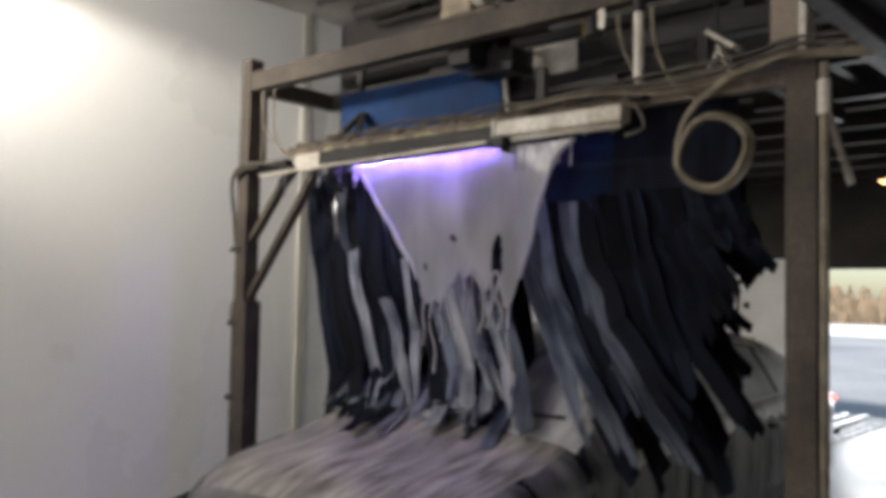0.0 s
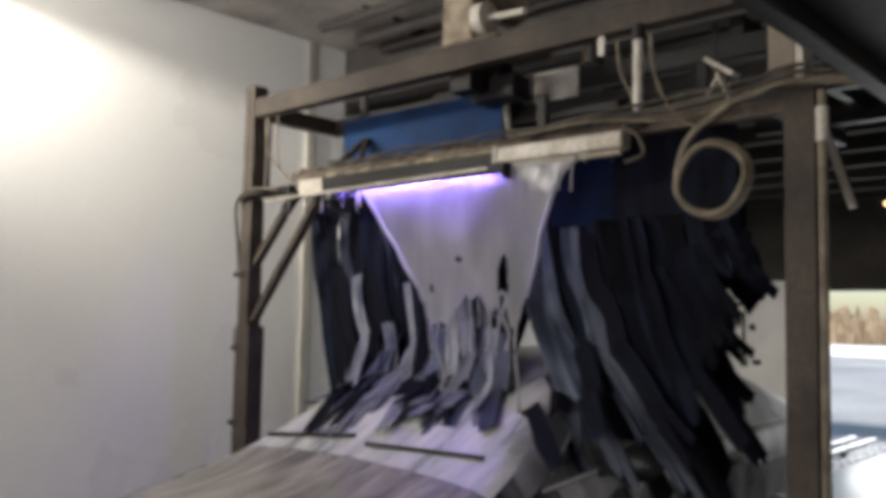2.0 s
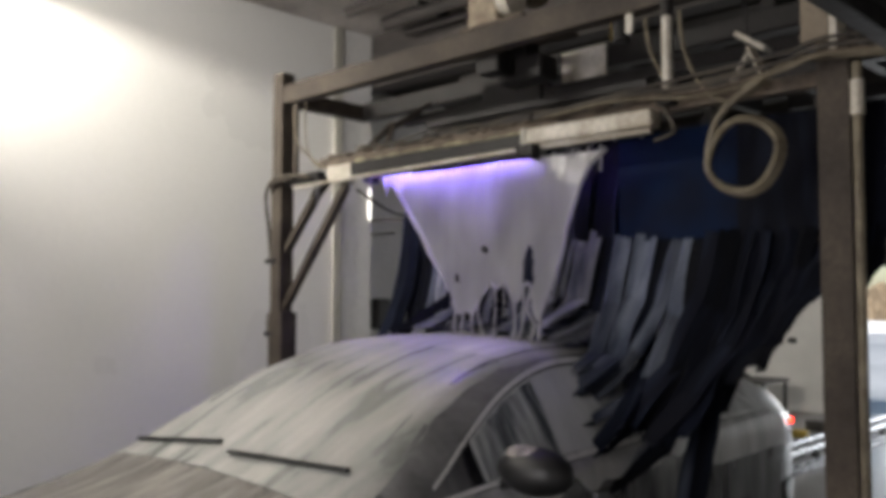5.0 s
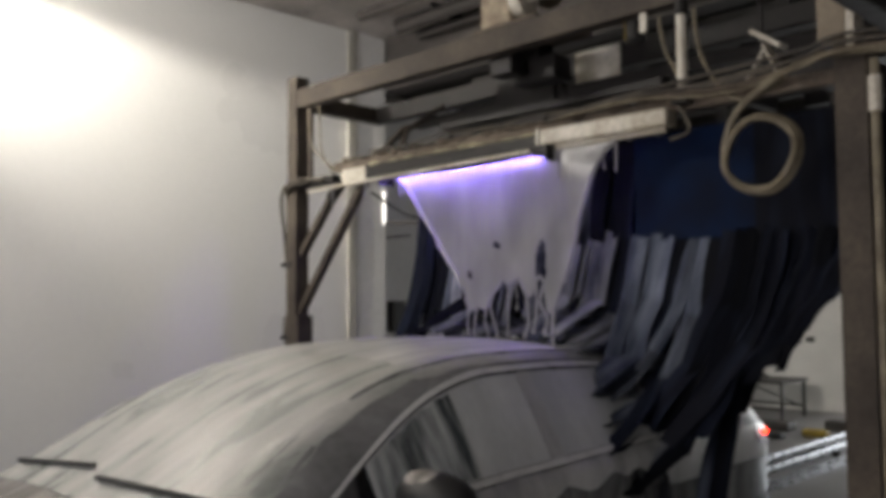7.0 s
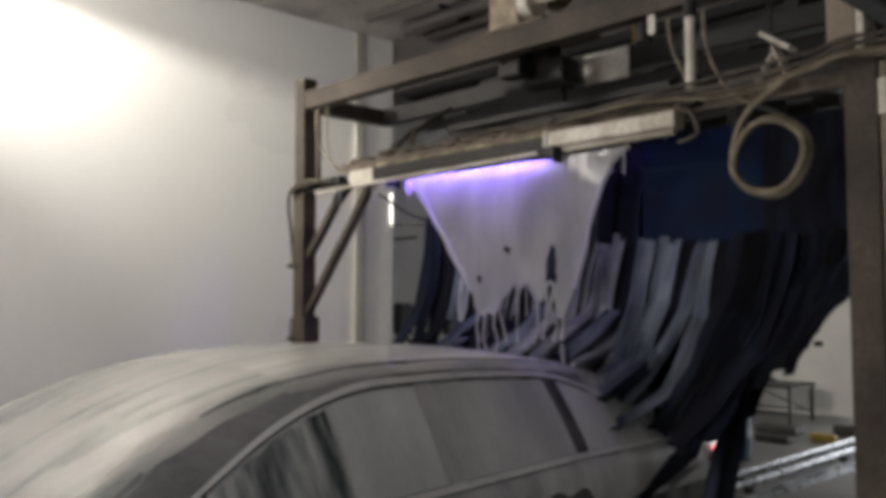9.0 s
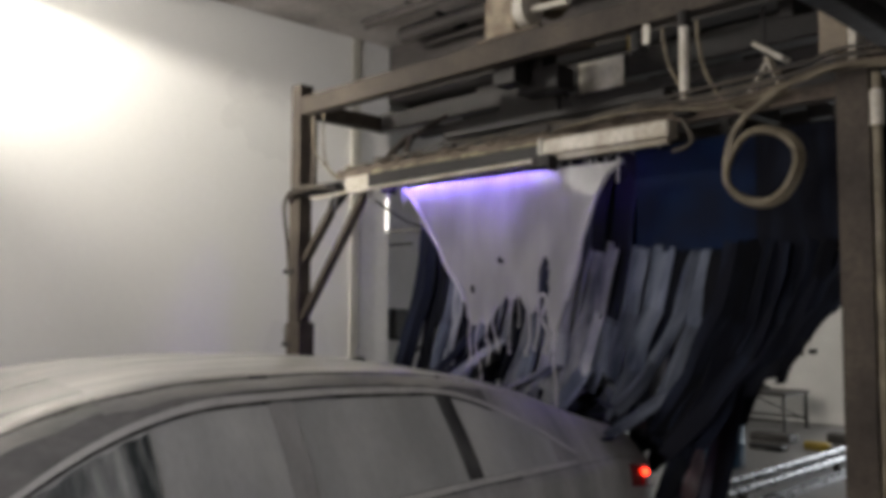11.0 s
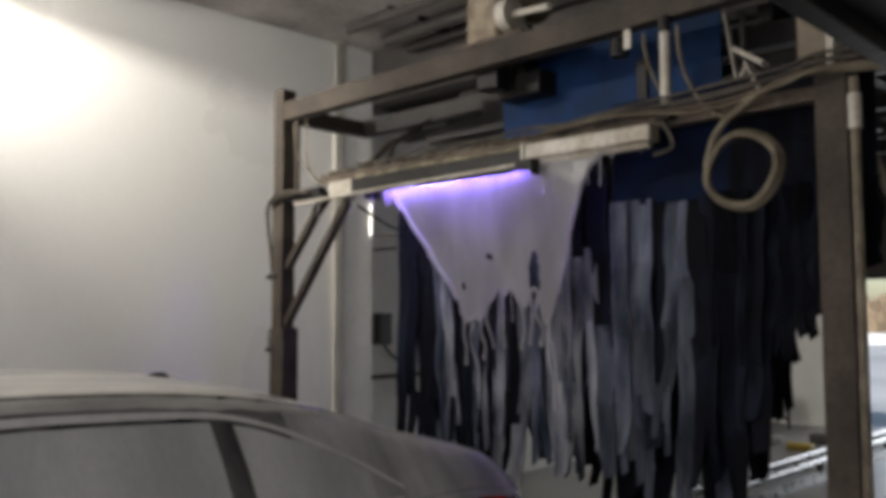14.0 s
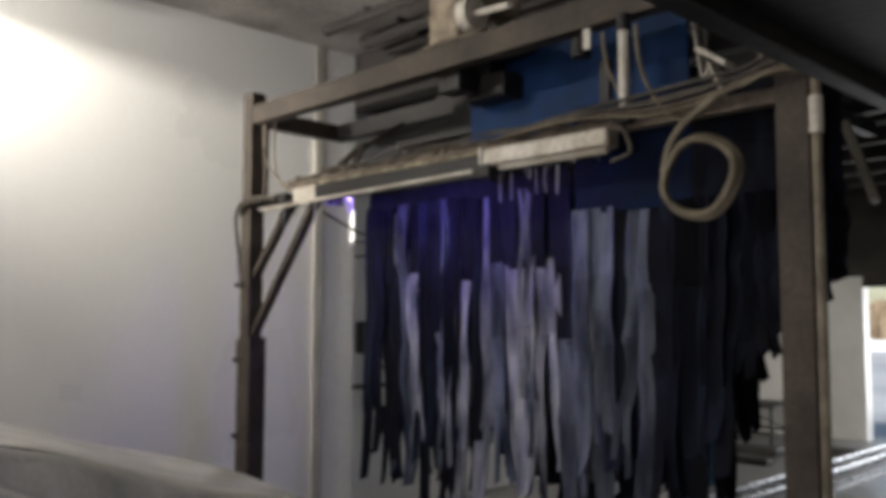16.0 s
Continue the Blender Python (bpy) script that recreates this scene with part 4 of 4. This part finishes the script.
def curtain(x0, x1, y, ztop, ax, az, panels, per_panel, len1, len2, panel_h, label, grey=0.5, pm=None, tips=0.0, fling=1.0, right_short=0.0, wide=1.0, dark_top=False, lag=0.0):
    """A row of cloth on a rail that the crank carries round; x0, x1, ztop are its mean place."""
    c = thing("wash_curtain", label, "wash curtain", "curtains of the gantry")
    w = (x1 - x0) / panels
    part("rail", cyl(B(), (0, 0, 0.0), (x1 - x0, 0, 0.0), 0.022), M_DARK, c)
    part("hanger", bar(B(), (0.15, 0, 0), (0.15, 0, 0.2), 0.05, 0.03), M_DARK, c)
    part("hanger", bar(B(), (x1 - x0 - 0.15, 0, 0), (x1 - x0 - 0.15, 0, 0.2), 0.05, 0.03), M_DARK, c)
    for p in range(panels):
        bm = B()
        xs = [p * w + w * i / 8 for i in range(9)]
        zs = [-panel_h * j / 5 for j in range(6)]
        ph = random.uniform(0, 6)
        f = [[bm.verts.new((x + 0.003, 0.012 * math.sin(9 * x + ph) * (-z / panel_h) - 0.026, z + 0.02)) for x in xs] for z in zs]
        k = [[bm.verts.new((x + 0.003, 0.012 * math.sin(9 * x + ph) * (-z / panel_h) - 0.018, z + 0.02)) for x in xs] for z in zs]
        for j in range(5):
            for i in range(8):
                bm.faces.new((f[j][i], f[j + 1][i], f[j + 1][i + 1], f[j][i + 1]))
                bm.faces.new((k[j][i], k[j][i + 1], k[j + 1][i + 1], k[j + 1][i]))
        cloth_place(part("cloth_panel", bm, pm[p % len(pm)] if pm else M_PANEL, c, "uncut blue cloth panel", True), 0, 3.3 * p + x0)
    n = panels * per_panel
    sw = (x1 - x0) / n
    for i in range(n):
        x = (i + 0.5) * sw
        foam = random.random() < (grey[i * len(grey) // n] if isinstance(grey, tuple) else grey)
        total = (len1 + len2) * random.uniform(0.8, 1.08)
        if right_short and x > 0.5 * (x1 - x0):
            total *= 1 - right_short * min(1.0, (x / (x1 - x0) - 0.5) / 0.35)
        segs = []
        wd, curl = wide * sw * random.uniform(0.95, 1.3), random.uniform(-0.3, 0.3)
        white = random.random() < tips
        dark_to = random.choice((0, 1, 1, 2)) if dark_top else 0
        shift = random.uniform(0, 40)
        for k in range(4):
            end = k == 3
            m = (M_CLOTH if k < dark_to else M_FOAMWHITE if white else M_FOAMCLOTH) if foam else M_CLOTH
            segs.append(part("cloth_strip", strip_tails(total / 4, wd, random.random()) if end else cloth_strip(total / 4 + 0.02, wd, random.random(), 0.96, 0.014, curl), m, c, "foam-soaked grey-blue cloth strip" if foam else "wet navy cloth strip", True))
            cloth_place(segs[-1], k * total / 4, shift)
            wd *= 0.96
        STRIPS.append((segs, x, y, (x0, ztop, ax, az, lag), panel_h, total / 4, random.uniform(-1, 1), random.uniform(-1, 1), fling))
    CURTAINS.append((c, x0, y, ztop, ax, az, lag))
    return c


CURTAINS = []


def curtain_place(x0, ztop, ax, az, lag, t):
    """The crank dips the rail for the low third of its turn and carries it high for the rest; a lagging row catches up as it stops."""
    a = phase(t) - lag * max(0.0, min(1.0, 12.3 - t))
    lift = max(-1.0, min(1.0, 2.4 * math.sin(a) + 1.0))
    lift = 1.5 * lift - 0.5 * lift ** 3
    return x0 - ax * math.cos(a), ztop + az * (lift - 0.28 * math.cos(a))


def top_of_car(x, y, t):
    """Height of the car under the place (x, y), or the floor."""
    s = car_tail(t) - y
    if s < -0.02 or s > 4.7:
        return 0.1
    sec = car_section(s)
    d = abs(x - LANE)
    if d > sec[8][0] + 0.03:
        return 0.1
    z = sec[0][1]
    for (xa, za), (xb, zb) in zip(sec[:9], sec[1:9]):
        if xa <= d <= xb + 1e-6:
            z = za + (zb - za) * (d - xa) / max(1e-6, xb - xa)
    return max(z, 0.6)


def hang(top, l, t, ra, rb, fling):
    """Four poses, in the world's axes, of a strip's pieces from its top down: they swing with the crank and drag over the car."""
    still = 1.0 if t < 11.6 else max(0.0, 1 - (t - 11.6) / 2.2)
    a = phase(t) if t < 11.4 else math.pi * (t - 1.8)
    p = Vector(top)
    lean, out = 0.0, []
    for k in range(4):
        swing = fling * radians(6 + 5 * k) * math.cos(a - 0.63 - 0.25 * k + 0.35 * ra) * still + radians(2.0 + k) * rb
        free = radians(3) * ra + radians(3 + 2 * k) * math.sin(a + rb - 0.4 * k) * still
        lean = max(free, lean * 0.55)
        for _ in range(28):
            d = Vector((math.sin(swing) * math.cos(lean), -math.sin(lean), -math.cos(lean) * math.cos(swing)))
            q = p + d * l
            if q.z > top_of_car(q.x, q.y, t) + 0.02 or lean > radians(112):
                break
            lean += radians(4)
        if k >= 2 and lean > radians(62) and 4.6 < t < 11.5:
            # on the flat roof the loose end folds back under itself
            lean = -radians(78 + 6 * k)
            q = p + Vector((math.sin(swing) * 0.3, -math.sin(lean), -math.cos(lean))) * l
            q.z = max(q.z, top_of_car(q.x, q.y, t) + 0.03)
        out.append(Matrix.Translation(p) @ Euler((-lean, 0, 0)).to_matrix().to_4x4() @ Euler((0, -swing, 0)).to_matrix().to_4x4())
        p = q
    return out


def curtains():
    # rear, left and right rows on the crank
    curtain(1.00, 2.24, 0.42, 2.44, 0.70, 0.40, 2, 8, 0.80, 0.80, 0.48, "blue cloth wash curtain carried round on the crank", 0.9, None, 0.6)
    part("end_bar", bar(B(), (1.26, -0.03, 0.03), (1.33, -0.03, -0.42), 0.03, 0.01), M_WHITE, CURTAINS[-1][0], "white end bar of the cloth panel")
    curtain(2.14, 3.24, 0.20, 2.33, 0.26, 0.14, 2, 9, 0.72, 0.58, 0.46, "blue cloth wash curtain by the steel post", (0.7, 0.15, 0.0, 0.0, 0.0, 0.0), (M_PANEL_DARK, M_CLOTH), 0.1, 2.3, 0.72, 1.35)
    curtain(0.61, 1.99, 0.31, 2.22, 0.31, 0.07, 3, 7, 0.78, 0.78, 0.12, "navy cloth wash curtain under the rain bar", (0.4, 0.65, 0.95), (M_CLOTH,), 0.6, 1.5, 0.0, 1.25, True, 0.8)
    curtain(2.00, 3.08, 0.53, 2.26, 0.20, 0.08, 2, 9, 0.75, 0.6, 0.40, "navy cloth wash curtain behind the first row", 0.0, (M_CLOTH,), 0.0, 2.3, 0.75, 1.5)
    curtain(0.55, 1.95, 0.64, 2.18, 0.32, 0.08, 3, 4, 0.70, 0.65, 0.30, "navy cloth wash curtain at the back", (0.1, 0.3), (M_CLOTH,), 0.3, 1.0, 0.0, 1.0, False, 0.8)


# ---- falling foam ----
def foam_sheet():
    c = thing("foam_sheet", "sheet of white foam falling from the rain bar", "foam")
    bm = B()
    rows, cols = 64, 64
    grid = []
    for i in range(rows + 1):
        u = i / rows
        wob = noise.noise(Vector((u * 4.0, 3.1, 0)))
        wob2 = noise.noise(Vector((u * 4.5, 9.7, 2)))
        l = 1.06 + 0.50 * u + 0.06 * wob * u
        r = 2.42 - 0.25 * u ** 0.5 + 0.06 * wob2 * u
        row = []
        for j in range(cols + 1):
            v = j / cols
            x = l + (r - l) * v
            lobe = 0.5 + 0.5 * math.sin(2.2 * math.pi * v + 0.8) + 0.9 * noise.noise(Vector((v * 9, 1.5, 4)))
            drop = -0.52 * u - 0.17 * u * u * lobe
            row.append(bm.verts.new((x, 0.02 * noise.noise(Vector((x * 5, u * 2.2, 1))) - 0.01, drop)))
        grid.append(row)
    for i in range(rows):
        for j in range(cols):
            # torn holes low in the film
            q = grid[i][j].co
            if i > 0.7 * rows and 0 < j < cols - 1 and noise.noise(Vector((q.x * 7, q.z * 5, 5.3))) > 0.9 - 0.66 * i / rows:
                continue
            bm.faces.new((grid[i][j], grid[i + 1][j], grid[i + 1][j + 1], grid[i][j + 1]))
    foot = [v.co.copy() for v in grid[rows][::3]]
    left = [grid[i][0].co.copy() for i in range(0, rows + 1, 6)]
    right = [grid[i][cols].co.copy() for i in range(0, rows + 1, 6)]
    part("film", bm, M_SHEET, c, "", True)
    part("rim", tube(B(), left, 0.012), M_SHEET, c, "", True)
    part("rim", tube(B(), right, 0.012), M_SHEET, c, "", True)
    part("rim", tube(B(), foot, 0.008), M_SHEET, c, "", True)
    for k in (1, 3, 5, 7, 10, 12, 14, 16, 18, 20):
        p = foot[k]
        l, w = random.uniform(0.12, 0.4), random.uniform(0.003, 0.009)
        pts = [p + Vector((0, 0, 0.01)), p + Vector((random.uniform(-.02, .02), -0.01, -l * 0.35)), p + Vector((random.uniform(-.015, .015), 0.01, -l * 0.7)), p + Vector((random.uniform(-.015, .015), 0, -l))]
        part("strand", tube(B(), pts, w), M_SHEET, c, "", True)
        bl = B()
        bmesh.ops.create_icosphere(bl, subdivisions=2, radius=1, matrix=Matrix.Translation(pts[-1]) @ Matrix.Diagonal((w * 1.5, w * 1.3, w * 2.4, 1)))
        part("drop", bl, M_SHEET, c, "", True)
    c.matrix_world = pose(0, -0.03, 2.235)
    return c


hall()
gantry()
rain_bar()
hoses()
far_things()
CAR = build_car()
curtains()
FOAM = foam_sheet()


def motions():
    walk(CAR, [(t, pose(LANE, y, 0)) for t, y in CAR_ROWS])
    steps = [i * 0.2 for i in range(81)]
    for c, x0, y, ztop, ax, az, lag in CURTAINS:
        rows = []
        for t in steps:
            x, z = curtain_place(x0, ztop, ax, az, lag, t)
            rows.append((t, pose(x, y, z)))
        walk(c, rows)
    for segs, x, y, (x0, ztop, ax, az, lag), ph, l, ra, rb, fling in STRIPS:
        rows = [[] for _ in segs]
        for t in steps:
            cx, cz = curtain_place(x0, ztop, ax, az, lag, t)
            inv = Matrix.Translation((-cx, -y, -cz))
            for r, m in zip(rows, hang((cx + x, y - 0.022 + 0.012 * ra, cz - ph + 0.04), l, t, ra, rb, fling)):
                r.append((t, inv @ m))
        for s, r in zip(segs, rows):
            walk(s, r)
    # the sheet sways, then breaks off and falls flat on the floor when the bar is shut
    rows = [(i * 0.4, pose(0.02 * math.sin(i * 1.7), -0.03, 2.235, 2.5 * math.sin(i * 1.3), 0.8 * math.sin(i * 2.1), 0)) for i in range(36)]
    rows = [r for r in rows if r[0] < 14.2]
    rows += [(14.27, pose(0, -0.03, 2.2)), (14.37, pose(0, -0.03, 1.75, 10)), (14.47, pose(0, -0.03, 0.75, 45)), (14.57, pose(0, -0.03, 0.05, 88)), (16.0, pose(0, -0.03, 0.05, 88))]
    walk(FOAM, rows)


motions()
